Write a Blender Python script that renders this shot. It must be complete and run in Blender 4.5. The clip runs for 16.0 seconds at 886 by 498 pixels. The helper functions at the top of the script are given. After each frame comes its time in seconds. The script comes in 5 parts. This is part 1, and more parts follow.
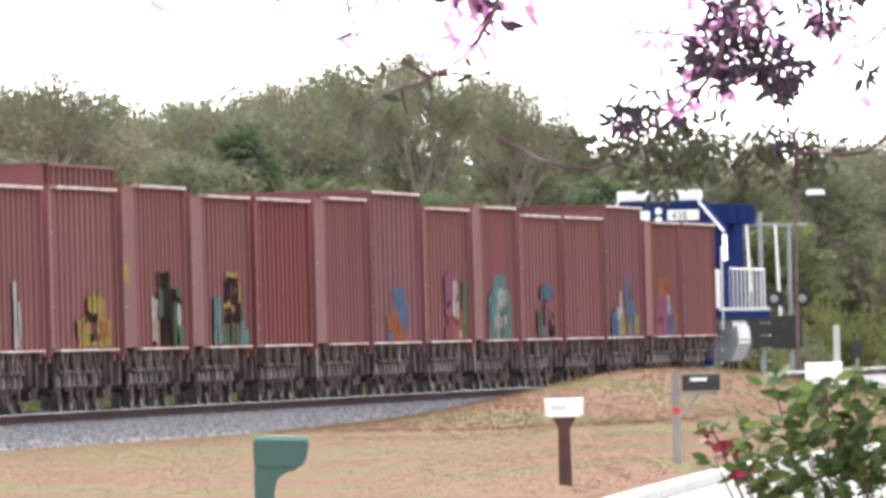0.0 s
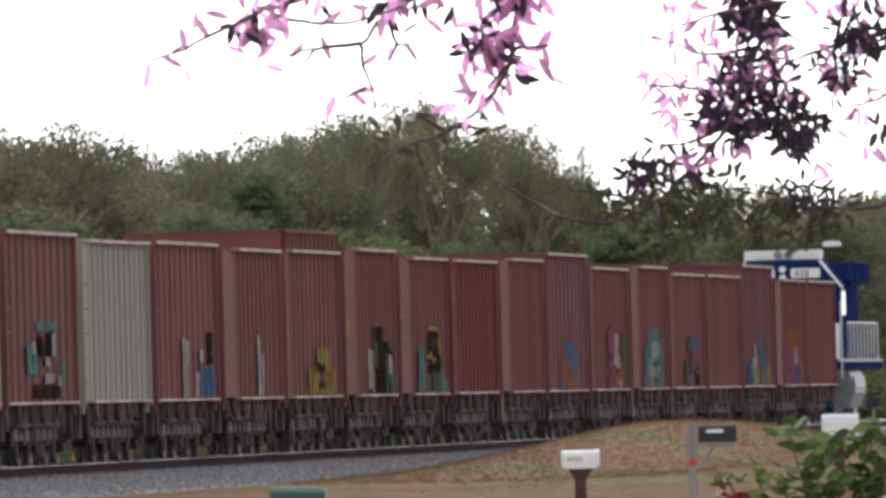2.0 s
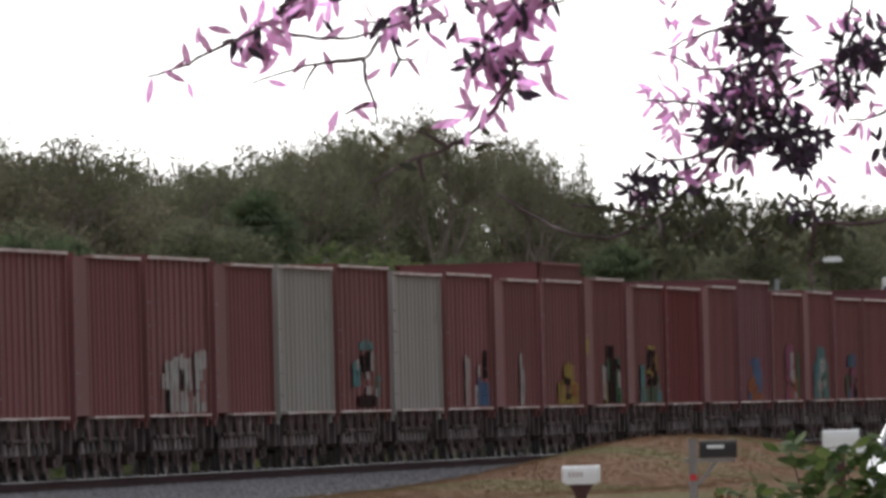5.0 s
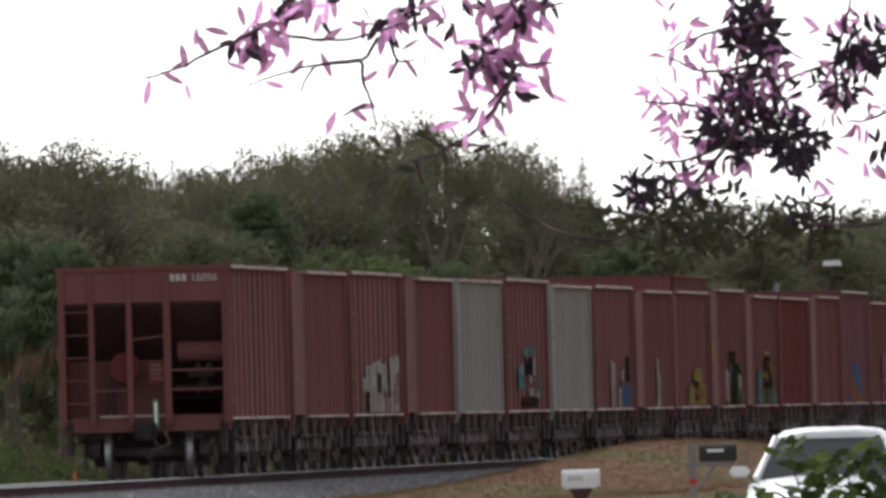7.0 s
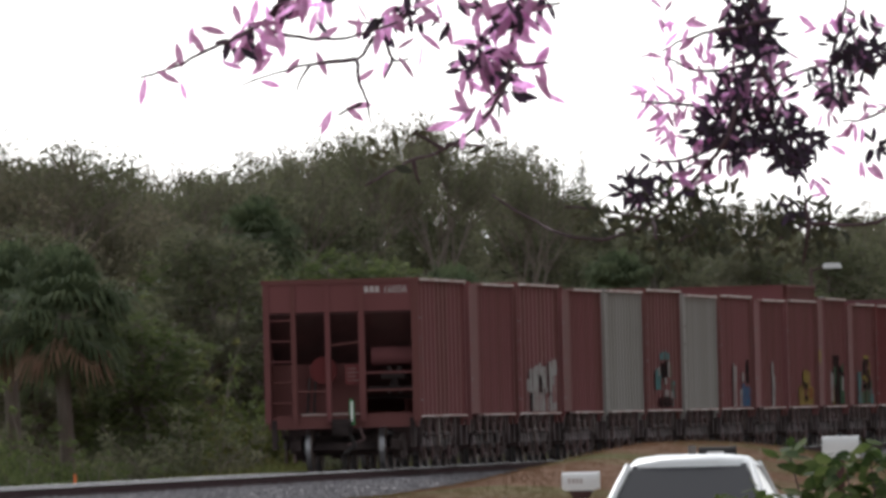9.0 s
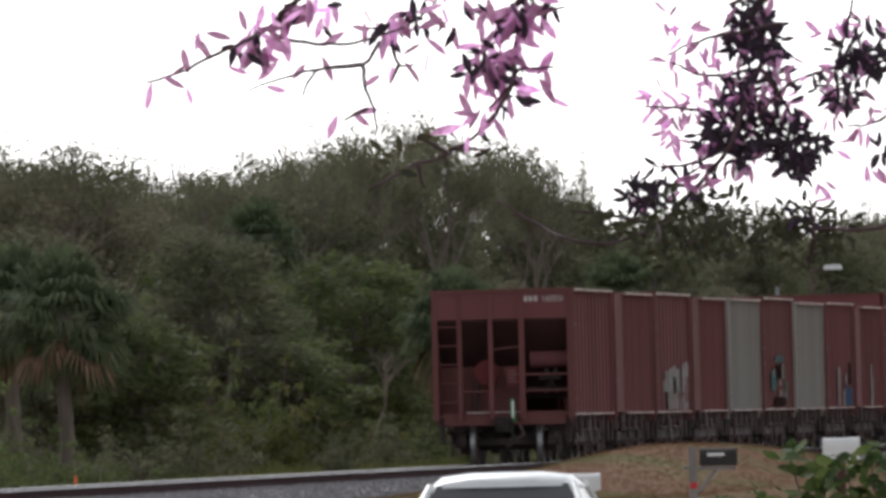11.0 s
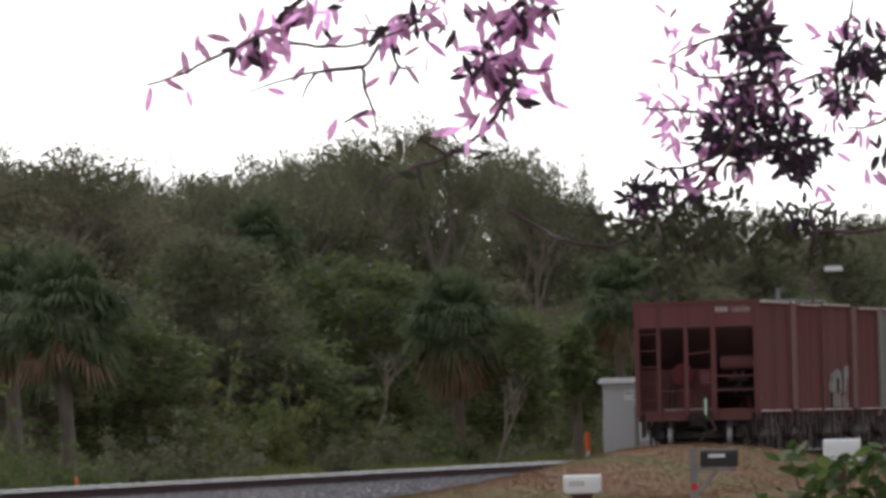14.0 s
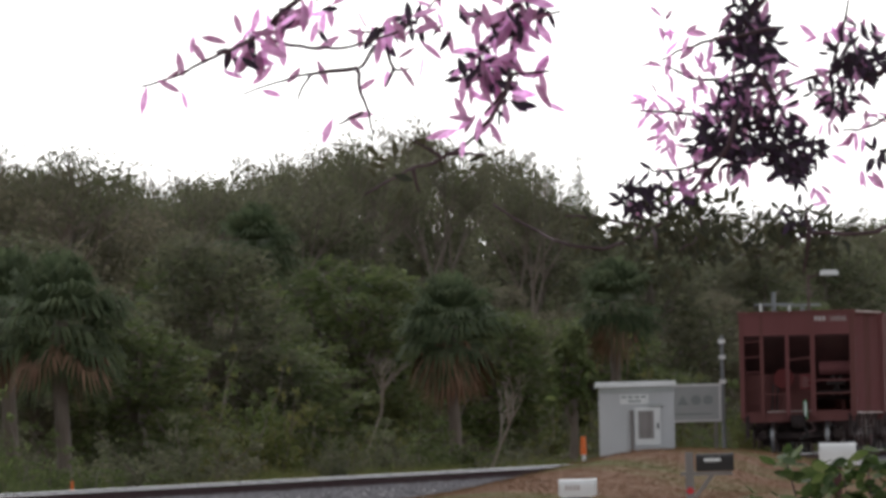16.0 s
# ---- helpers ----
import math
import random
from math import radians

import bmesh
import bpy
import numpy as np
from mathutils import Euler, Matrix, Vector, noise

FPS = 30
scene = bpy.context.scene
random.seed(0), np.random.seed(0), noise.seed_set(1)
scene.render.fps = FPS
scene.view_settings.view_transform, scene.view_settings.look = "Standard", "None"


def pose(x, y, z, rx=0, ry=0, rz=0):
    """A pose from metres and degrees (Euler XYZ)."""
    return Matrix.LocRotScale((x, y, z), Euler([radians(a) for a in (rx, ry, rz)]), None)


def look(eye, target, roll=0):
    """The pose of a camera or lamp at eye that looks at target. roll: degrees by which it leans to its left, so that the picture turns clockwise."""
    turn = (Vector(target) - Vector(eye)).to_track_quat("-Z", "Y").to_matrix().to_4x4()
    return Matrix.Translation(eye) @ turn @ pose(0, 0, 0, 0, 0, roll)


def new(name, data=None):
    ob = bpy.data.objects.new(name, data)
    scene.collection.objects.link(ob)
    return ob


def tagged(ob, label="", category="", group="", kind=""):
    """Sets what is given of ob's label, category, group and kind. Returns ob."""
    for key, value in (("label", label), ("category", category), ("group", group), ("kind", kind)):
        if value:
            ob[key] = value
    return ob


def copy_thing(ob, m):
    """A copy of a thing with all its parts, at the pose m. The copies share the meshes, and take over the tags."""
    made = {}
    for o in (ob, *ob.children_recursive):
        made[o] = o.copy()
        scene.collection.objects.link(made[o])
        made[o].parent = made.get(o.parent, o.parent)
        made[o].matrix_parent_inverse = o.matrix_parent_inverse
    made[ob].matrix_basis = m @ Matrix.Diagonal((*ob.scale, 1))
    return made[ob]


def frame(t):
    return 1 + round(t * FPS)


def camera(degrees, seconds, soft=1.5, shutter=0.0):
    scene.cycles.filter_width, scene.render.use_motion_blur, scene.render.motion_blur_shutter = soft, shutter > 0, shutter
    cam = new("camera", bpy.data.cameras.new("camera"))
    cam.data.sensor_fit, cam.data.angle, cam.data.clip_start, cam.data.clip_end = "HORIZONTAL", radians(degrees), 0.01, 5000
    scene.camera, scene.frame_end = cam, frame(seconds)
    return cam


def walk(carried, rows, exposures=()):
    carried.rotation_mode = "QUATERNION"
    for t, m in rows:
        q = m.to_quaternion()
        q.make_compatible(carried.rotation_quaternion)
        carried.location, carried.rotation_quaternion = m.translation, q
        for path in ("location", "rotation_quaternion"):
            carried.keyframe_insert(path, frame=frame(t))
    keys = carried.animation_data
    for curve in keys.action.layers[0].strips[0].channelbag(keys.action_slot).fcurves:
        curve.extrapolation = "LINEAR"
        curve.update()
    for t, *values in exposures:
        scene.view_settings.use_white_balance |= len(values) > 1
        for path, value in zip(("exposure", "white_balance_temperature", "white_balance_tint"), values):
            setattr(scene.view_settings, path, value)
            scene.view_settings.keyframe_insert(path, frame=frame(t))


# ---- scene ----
# ---- camera: hand-held far zoom lens on a lawn, turning only ----
CAM_Z = 1.875
FOCUS = 34694.1 / 1568            # focal length in picture widths
cam = camera(math.degrees(2 * math.atan(0.5 / FOCUS)), 16.0, soft=3.6)
PITCH, ROLL = 0.496, 1.432
# time, turn to the right and tilt upwards, in thousandths of a degree
TURNS = [(0, 53, -219), (0.3, 94, -206), (0.5, 27, -166), (1.0, 8, -98), (1.5, 5, -79), (2, 5, -67), (2.5, 5, -57), (3, 5, -47), (3.5, 4, -39),
         (4, 4, -32), (5.2, 3, -20), (6.5, 3, -13), (7, 4, -10), (7.5, 3, -8.6), (8, 3, -6), (8.5, 5, -5), (9, 4, -3),
         (10.2, 3, 0), (11.5, 2, 2), (12, 2, 0), (12.5, 0, 0), (13, 0, 0.3), (13.5, 1, 5), (14, 0, 5.3), (14.5, 2, 5),
         (15, 2, 6.3), (15.5, 1.3, 10), (16, 12.5, 17)]
EXPOSURES = [(0, 2.07, 6300, 10.5), (0.5, 1.87, 6300, 10.5), (1.0, 1.57, 6300, 10.5), (1.5, 1.17, 6300, 10.5), (2.0, 0.87, 6300, 10.5), (2.5, 0.64, 6300, 10.5), (3.0, 0.48, 6300, 10.5),
             (3.5, 0.39, 6300, 10.5), (4.0, 0.32, 6300, 10.5), (7, 0.17, 6300, 10.5), (12, 0.17, 6300, 10.5), (16, 0.17, 6300, 10.5)]
walk(cam, [(t, pose(0, 0, CAM_Z, 90 + PITCH + up / 1000, ROLL, -right / 1000)) for t, right, up in TURNS], EXPOSURES)

# ---- light: bright overcast sky, weak sun through cloud, beyond the wood ----
SUN_EL, SUN_AZ = 40, -16
world = bpy.data.worlds.new("sky")
scene.world = world
world.use_nodes = True
_n, _l = world.node_tree.nodes, world.node_tree.links
sky = _n.new("ShaderNodeTexSky")
sky.sky_type, sky.sun_disc = "NISHITA", False
sky.sun_elevation, sky.sun_rotation = radians(SUN_EL), radians(SUN_AZ)
sky.air_density, sky.dust_density, sky.ozone_density = 1.0, 1.0, 1.0
_n["Background"].inputs["Strength"].default_value = 0.15
pale = _n.new("ShaderNodeHueSaturation")          # a cloud cover takes most of the blue out of the sky
pale.inputs["Saturation"].default_value = 0.12
_l.new(sky.outputs["Color"], pale.inputs["Color"])
_l.new(pale.outputs["Color"], _n["Background"].inputs["Color"])
sun_data = bpy.data.lights.new("sun", "SUN")
sun_data.energy, sun_data.angle, sun_data.color = 1.4, radians(22), (1.0, 0.97, 0.93)
sun = new("sun", sun_data)
_az, _el = radians(SUN_AZ), radians(SUN_EL)
sun.matrix_world = look((0, 0, 60), Vector((0, 0, 60)) - Vector((math.sin(_az) * math.cos(_el), math.cos(_az) * math.cos(_el), math.sin(_el))))


# ---- materials ----
def material(name, base, second=None, scale=3.0, rough=0.7, metal=0.0, bump=0.0, bump_scale=None, island=0.0, obj=0.0,
             third=None, third_scale=0.6, third_amount=0.5, translucent=0.0, spec=0.4, stretch=(1, 1, 1)):
    """Two noise scales of colour, optional bump, per-island and per-object variation."""
    m = bpy.data.materials.new(name)
    m.use_nodes = True
    n, l = m.node_tree.nodes, m.node_tree.links
    b = n["Principled BSDF"]
    b.inputs["Roughness"].default_value, b.inputs["Metallic"].default_value = rough, metal
    b.inputs["Specular IOR Level"].default_value = spec
    co = n.new("ShaderNodeTexCoord")
    mp = n.new("ShaderNodeMapping")
    mp.inputs["Scale"].default_value = stretch
    l.new(co.outputs["Object"], mp.inputs["Vector"])

    def noise_of(s, detail=4.0):
        t = n.new("ShaderNodeTexNoise")
        t.inputs["Scale"].default_value, t.inputs["Detail"].default_value = s, detail
        l.new(mp.outputs["Vector"], t.inputs["Vector"])
        return t

    def mix(fac, a, c):
        x = n.new("ShaderNodeMix")
        x.data_type = "RGBA"
        if hasattr(fac, "links"):
            l.new(fac, x.inputs["Factor"])
        else:
            x.inputs["Factor"].default_value = fac
        for idx, val in ((6, a), (7, c)):
            if hasattr(val, "links"):
                l.new(val, x.inputs[idx])
            else:
                x.inputs[idx].default_value = (*val, 1)
        return x.outputs[2]

    def ramp(sock, lo, hi):
        r = n.new("ShaderNodeMapRange")
        r.inputs[1].default_value, r.inputs[2].default_value = lo, hi
        l.new(sock, r.inputs[0])
        return r.outputs[0]

    colour = (*base, 1)
    out = None
    if second:
        out = mix(ramp(noise_of(scale).outputs["Fac"], 0.35, 0.65), base, second)
    if third:
        f = ramp(noise_of(third_scale, 5).outputs["Fac"], 0.45, 0.68)
        mul = n.new("ShaderNodeMath")
        mul.operation = "MULTIPLY"
        mul.inputs[1].default_value = third_amount
        l.new(f, mul.inputs[0])
        out = mix(mul.outputs[0], out if out else base, third)
    if island or obj:
        hsv = n.new("ShaderNodeHueSaturation")
        if out:
            l.new(out, hsv.inputs["Color"])
        else:
            hsv.inputs["Color"].default_value = colour
        src = n.new("ShaderNodeNewGeometry").outputs["Random Per Island"] if island else n.new("ShaderNodeObjectInfo").outputs["Random"]
        r = n.new("ShaderNodeMapRange")
        amount = island or obj
        r.inputs[3].default_value, r.inputs[4].default_value = 1 - amount, 1 + amount
        l.new(src, r.inputs[0])
        l.new(r.outputs[0], hsv.inputs["Value"])
        r2 = n.new("ShaderNodeMapRange")
        r2.inputs[3].default_value, r2.inputs[4].default_value = 0.5 + amount * 0.05, 0.5 - amount * 0.05
        l.new(src, r2.inputs[0])
        l.new(r2.outputs[0], hsv.inputs["Hue"])
        out = hsv.outputs["Color"]
    if out:
        l.new(out, b.inputs["Base Color"])
    else:
        b.inputs["Base Color"].default_value = colour
    if bump:
        bp = n.new("ShaderNodeBump")
        bp.inputs["Strength"].default_value = bump
        bp.inputs["Distance"].default_value = 0.05
        l.new(noise_of(bump_scale or scale * 4, 6).outputs["Fac"], bp.inputs["Height"])
        l.new(bp.outputs["Normal"], b.inputs["Normal"])
    if translucent:
        tr = n.new("ShaderNodeBsdfTranslucent")
        if out:
            l.new(out, tr.inputs["Color"])
        else:
            tr.inputs["Color"].default_value = colour
        ms = n.new("ShaderNodeMixShader")
        ms.inputs[0].default_value = translucent
        l.new(b.outputs[0], ms.inputs[1])
        l.new(tr.outputs[0], ms.inputs[2])
        l.new(ms.outputs[0], n["Material Output"].inputs["Surface"])
    return m


M = {
    "grass": material("dry_grass", (0.148, 0.078, 0.044), (0.175, 0.095, 0.055), 0.9, 0.95, third=(0.112, 0.116, 0.042), third_scale=0.14, third_amount=1.0, spec=0.05),
    "blades": material("grass_blades", (0.148, 0.078, 0.044), (0.175, 0.095, 0.055), 0.9, 0.95, third=(0.112, 0.116, 0.042), third_scale=0.14, third_amount=1.0, spec=0.05),
    "weeds": material("green_weeds", (0.10, 0.13, 0.035), (0.17, 0.16, 0.06), 0.9, 0.9, island=0.35, translucent=0.25),
    "ballast": material("ballast", (0.171, 0.160, 0.168), (0.242, 0.226, 0.232), 2.0, 0.95, bump=0.8, bump_scale=18, third=(0.171, 0.143, 0.133), third_scale=0.4, third_amount=0.5),
    "stone": material("ballast_stone", (0.203, 0.192, 0.199), rough=0.95, island=0.28),
    "tie": material("sleeper", (0.07, 0.05, 0.04), (0.13, 0.10, 0.08), 4, 0.9, bump=0.4, obj=0.25),
    "rail": material("rail_steel", (0.062, 0.034, 0.036), (0.048, 0.028, 0.030), 3, 0.9, spec=0.03),
    "railhead": material("polished_rail", (0.42, 0.42, 0.41), rough=0.4, metal=1.0),
    "road": material("concrete_road", (0.200, 0.184, 0.172), (0.235, 0.218, 0.204), 0.7, 0.9, third=(0.19, 0.172, 0.158), third_scale=0.25, bump=0.2, bump_scale=30),
    "kerb": material("kerb_concrete", (0.561, 0.535, 0.510), (0.468, 0.442, 0.416), 2, 0.9),
    "red": material("hopper_red", (0.184, 0.076, 0.073), (0.159, 0.063, 0.063), 0.8, 0.75, third=(0.138, 0.059, 0.048), third_scale=0.5, third_amount=0.5, stretch=(1, 1, 0.25), bump=0.1, spec=0.06, obj=0.13),
    "maroon": material("hopper_maroon", (0.151, 0.040, 0.039), (0.136, 0.040, 0.040), 0.8, 0.75, third=(0.116, 0.043, 0.037), third_scale=0.5, stretch=(1, 1, 0.25), spec=0.06, obj=0.13),
    "plum": material("hopper_plum", (0.176, 0.075, 0.084), (0.149, 0.064, 0.072), 0.8, 0.75, third=(0.123, 0.051, 0.057), third_scale=0.5, stretch=(1, 1, 0.25), spec=0.06, obj=0.13),
    "grey": material("hopper_grey", (0.283, 0.269, 0.251), (0.256, 0.239, 0.218), 0.8, 0.7, third=(0.211, 0.182, 0.163), third_scale=0.6, third_amount=0.5, stretch=(1, 1, 0.25), spec=0.06, obj=0.08),
    "cap": material("worn_cap", (0.450, 0.378, 0.351), (0.270, 0.153, 0.135), 0.9, 0.6, bump=0.2),
    "under": material("underframe", (0.039, 0.030, 0.030), (0.075, 0.056, 0.055), 1.6, 0.9, third=(0.156, 0.118, 0.112), third_scale=0.9, third_amount=0.6, obj=0.3, spec=0.08),
    "dust": material("dusty_hopper_door", (0.202, 0.174, 0.174), (0.098, 0.079, 0.077), 1.3, 0.95, obj=0.45, spec=0.08),
    # wagon red darkened: shade of the recessed ends painted into the colour
    "shaded": material("shaded_red_steel", (0.070, 0.032, 0.031), (0.045, 0.024, 0.024), 1.5, 0.85, third=(0.09, 0.05, 0.045), third_scale=0.7, spec=0.06),
    "strut": material("rusty_strut", (0.111, 0.074, 0.069), (0.169, 0.124, 0.118), 2.5, 0.9, obj=0.3, spec=0.08),
    "black": material("black_iron", (0.02, 0.018, 0.018), (0.035, 0.03, 0.028), 3, 0.7),
    "wheel": material("wheel_steel", (0.091, 0.068, 0.062), (0.156, 0.112, 0.099), 4, 0.6, metal=0.3),
    "tread": material("wheel_tread", (0.34, 0.34, 0.35), rough=0.5, metal=1.0),
    "white": material("white_paint", (0.82, 0.82, 0.81), (0.74, 0.74, 0.73), 3, 0.5),
    "letter": material("lettering", (0.50, 0.44, 0.42), rough=0.7),
    "faded": material("faded_stencil", (0.22, 0.15, 0.14), (0.16, 0.09, 0.085), 6, 0.8),
    "marker": material("green_marker", (0.03, 0.16, 0.05), rough=0.5),
    "blue": material("locomotive_blue", (0.015, 0.027, 0.114), (0.018, 0.030, 0.096), 1, 0.6, spec=0.0),
    "hutpaint": material("hut_paint", (0.60, 0.605, 0.61), (0.53, 0.535, 0.54), 1.2, 0.6, third=(0.45, 0.445, 0.44), third_scale=0.8, stretch=(1, 1, 0.4), spec=0.2),
    "silver": material("light_grey_metal", (0.27, 0.28, 0.29), (0.20, 0.21, 0.22), 1.5, 0.5, metal=0.3, bump=0.05),
    "glass": material("dark_glass", (0.03, 0.03, 0.035), rough=0.15, spec=0.12),
    "lens": material("lamp_lens", (0.85, 0.88, 0.85), rough=0.1),
    "green": material("green_plastic", (0.014, 0.062, 0.050), (0.018, 0.072, 0.058), 4, 0.35, spec=0.5),
    # the same green made paler: sky reflection put into the lid's colour
    "greenlid": material("sky_sheen_green_plastic", (0.10, 0.22, 0.17), (0.13, 0.26, 0.20), 4, 0.3, spec=0.6),
    "brown": material("brown_post", (0.055, 0.02, 0.018), (0.07, 0.028, 0.024), 6, 0.7, bump=0.2),
    "timber": material("weathered_timber", (0.30, 0.27, 0.26), (0.22, 0.20, 0.19), 5, 0.9, bump=0.3, stretch=(1, 1, 0.2)),
    "reflector": material("red_reflector", (0.6, 0.02, 0.03), rough=0.3),
    "orange": material("orange_plastic", (0.75, 0.16, 0.03), rough=0.5),
    "carpaint": material("white_car_paint", (0.80, 0.81, 0.80), rough=0.25, spec=0.6),
    "tyre": material("tyre_rubber", (0.02, 0.02, 0.02), rough=0.9),
    "bark": material("bark", (0.13, 0.105, 0.085), (0.20, 0.17, 0.145), 3, 0.95, bump=0.5, stretch=(1, 1, 0.3)),
    "palebark": material("pale_bark", (0.30, 0.26, 0.22), (0.2, 0.17, 0.14), 3, 0.95, bump=0.4),
    "oak": material("oak_leaves", (0.116, 0.129, 0.070), (0.148, 0.144, 0.095), 0.6, 0.75, island=0.3, obj=0.16, translucent=0.5, spec=0.2),
    "oakgreen": material("green_leaves", (0.103, 0.136, 0.049), (0.134, 0.154, 0.066), 0.6, 0.7, island=0.3, obj=0.16, translucent=0.5, spec=0.2),
    "olive": material("olive_leaves", (0.137, 0.134, 0.083), (0.166, 0.148, 0.104), 0.6, 0.8, island=0.3, obj=0.16, translucent=0.5, spec=0.2),
    "drytwig": material("bare_twigs", (0.20, 0.165, 0.14), (0.14, 0.115, 0.10), 0.6, 0.9, island=0.3),
    "palm": material("palm_fronds", (0.088, 0.118, 0.060), (0.110, 0.135, 0.074), 0.9, 0.8, island=0.3, translucent=0.35, spec=0.15),
    "deadpalm": material("dead_fronds", (0.19, 0.115, 0.07), (0.25, 0.16, 0.10), 1.2, 0.9, island=0.35),
    # pink-purple lens fringing and bloom against the sky, put into the leaf colour
    "fringed": material("fringe_tinted_leaves", (0.62, 0.25, 0.50), (0.74, 0.42, 0.66), 60, 0.6, obj=0.45, translucent=0.85),
    # dark leaves; the purple second tone is painted lens fringe too
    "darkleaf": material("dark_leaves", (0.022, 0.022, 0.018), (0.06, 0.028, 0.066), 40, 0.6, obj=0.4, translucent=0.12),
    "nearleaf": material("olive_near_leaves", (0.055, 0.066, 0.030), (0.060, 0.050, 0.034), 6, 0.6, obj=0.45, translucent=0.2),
    "twig": material("twig_bark", (0.065, 0.042, 0.045), (0.10, 0.058, 0.072), 12, 0.9),
    "shrubleaf": material("shrub_leaves", (0.06, 0.10, 0.028), (0.10, 0.13, 0.045), 25, 0.7, obj=0.45, translucent=0.35, spec=0.15),
    "petal": material("red_bracts", (0.22, 0.012, 0.022), (0.15, 0.01, 0.02), 6, 0.6, obj=0.35, translucent=0.3),
    "board": material("sign_board", (0.46, 0.48, 0.47), (0.41, 0.43, 0.42), 1, 0.6),
    "print": material("grey_print", (0.30, 0.33, 0.32), rough=0.7),
}
for key, rgb in {"gr_white": (0.62, 0.58, 0.55), "gr_yellow": (0.55, 0.40, 0.06), "gr_black": (0.02, 0.02, 0.02), "gr_teal": (0.14, 0.36, 0.36),
                 "gr_blue": (0.09, 0.22, 0.42), "gr_pink": (0.45, 0.12, 0.24), "gr_orange": (0.52, 0.16, 0.04), "gr_green": (0.10, 0.22, 0.12)}.items():
    rgb = tuple(0.44 * c + 0.10 * sum(rgb) / 3 + 0.008 for c in rgb)
    M[key] = material(key.replace("gr_", "spray_"), rgb, tuple(c * 0.75 for c in rgb), 2.5, 0.7, third=tuple(0.5 * c + 0.5 * d for c, d in zip(rgb, (0.19, 0.075, 0.066))), third_scale=1.6, third_amount=0.4 if key == "gr_black" else 0.8, spec=0.0)


# ---- mesh helpers ----
def box(bm, x0, x1, y0, y1, z0, z1, taper=1.0):
    """A block; taper shrinks its top."""
    cx, cy = (x0 + x1) / 2, (y0 + y1) / 2
    lo = [bm.verts.new(p) for p in ((x0, y0, z0), (x1, y0, z0), (x1, y1, z0), (x0, y1, z0))]
    hi = [bm.verts.new((cx + (x - cx) * taper, cy + (y - cy) * taper, z1)) for x, y in ((x0, y0), (x1, y0), (x1, y1), (x0, y1))]
    bm.faces.new(lo[::-1]), bm.faces.new(hi)
    for i in range(4):
        bm.faces.new((lo[i], lo[(i + 1) % 4], hi[(i + 1) % 4], hi[i]))
    return bm


def tube(bm, a, b, ra, rb=None, n=8, caps=True):
    """A straight, tapered round bar from a to b."""
    a, b = Vector(a), Vector(b)
    rb = ra if rb is None else rb
    d = (b - a).normalized()
    u = d.orthogonal().normalized()
    w = d.cross(u)
    ring = []
    for c, r in ((a, ra), (b, rb)):
        ring.append([bm.verts.new(c + (u * math.cos(k * math.tau / n) + w * math.sin(k * math.tau / n)) * r) for k in range(n)])
    for k in range(n):
        bm.faces.new((ring[0][k], ring[0][(k + 1) % n], ring[1][(k + 1) % n], ring[1][k]))
    if caps:
        bm.faces.new(ring[0][::-1]), bm.faces.new(ring[1])
    return bm


def prism(bm, pts, axis, a, b):
    """Extrudes a closed outline, given in the two other axes, along x or y from a to b."""
    def place(p, q):
        return (q, p[0], p[1]) if axis == "x" else ((p[0], q, p[1]) if axis == "y" else (p[0], p[1], q))
    lo, hi = [bm.verts.new(place(p, a)) for p in pts], [bm.verts.new(place(p, b)) for p in pts]
    bm.faces.new(lo[::-1]), bm.faces.new(hi)
    for i in range(len(pts)):
        j = (i + 1) % len(pts)
        bm.faces.new((lo[i], lo[j], hi[j], hi[i]))
    return bm


def mesh_of(name, bm, mat, smooth=False, bevel=0.0):
    bmesh.ops.recalc_face_normals(bm, faces=bm.faces)
    if bevel:
        bmesh.ops.bevel(bm, geom=bm.edges[:], offset=bevel, segments=2, affect="EDGES", clamp_overlap=True)
    me = bpy.data.meshes.new(name)
    bm.to_mesh(me)
    bm.free()
    me.materials.append(M[mat])
    if smooth:
        for p in me.polygons:
            p.use_smooth = True
    return me


def part(name, bm, mat, parent=None, label="", smooth=False, bevel=0.0):
    ob = new(name, mesh_of(name, bm, mat, smooth, bevel) if isinstance(bm, bmesh.types.BMesh) else bm)
    if parent:
        ob.parent = parent
    return tagged(ob, label)


def flat_mesh(name, verts, faces, mat, smooth=False):
    me = bpy.data.meshes.new(name)
    me.from_pydata(verts, [], faces)
    me.materials.append(M[mat])
    if smooth:
        for p in me.polygons:
            p.use_smooth = True
    return me


def B():
    return bmesh.new()


# ---- the lie of the land ----
RAIL = 0.85


def track_x(y):
    return -2.0441 + 0.0865 * (y - 400) - 2.97e-6 * (y - 400) ** 2


def track_slope(y):
    return 0.0865 - 5.94e-6 * (y - 400)


def ss(t):
    t = min(1.0, max(0.0, t))
    return t * t * (3 - 2 * t)


def road_x(y):
    return -11.0 + 0.0705 * y


def front(x, y):
    return -0.08 + 0.45 * ss((y - 165) / 80) * ss((x + 3) / 6)


def road_z(y):
    return -0.10 + 0.34 * ss((y - 175) / 70)


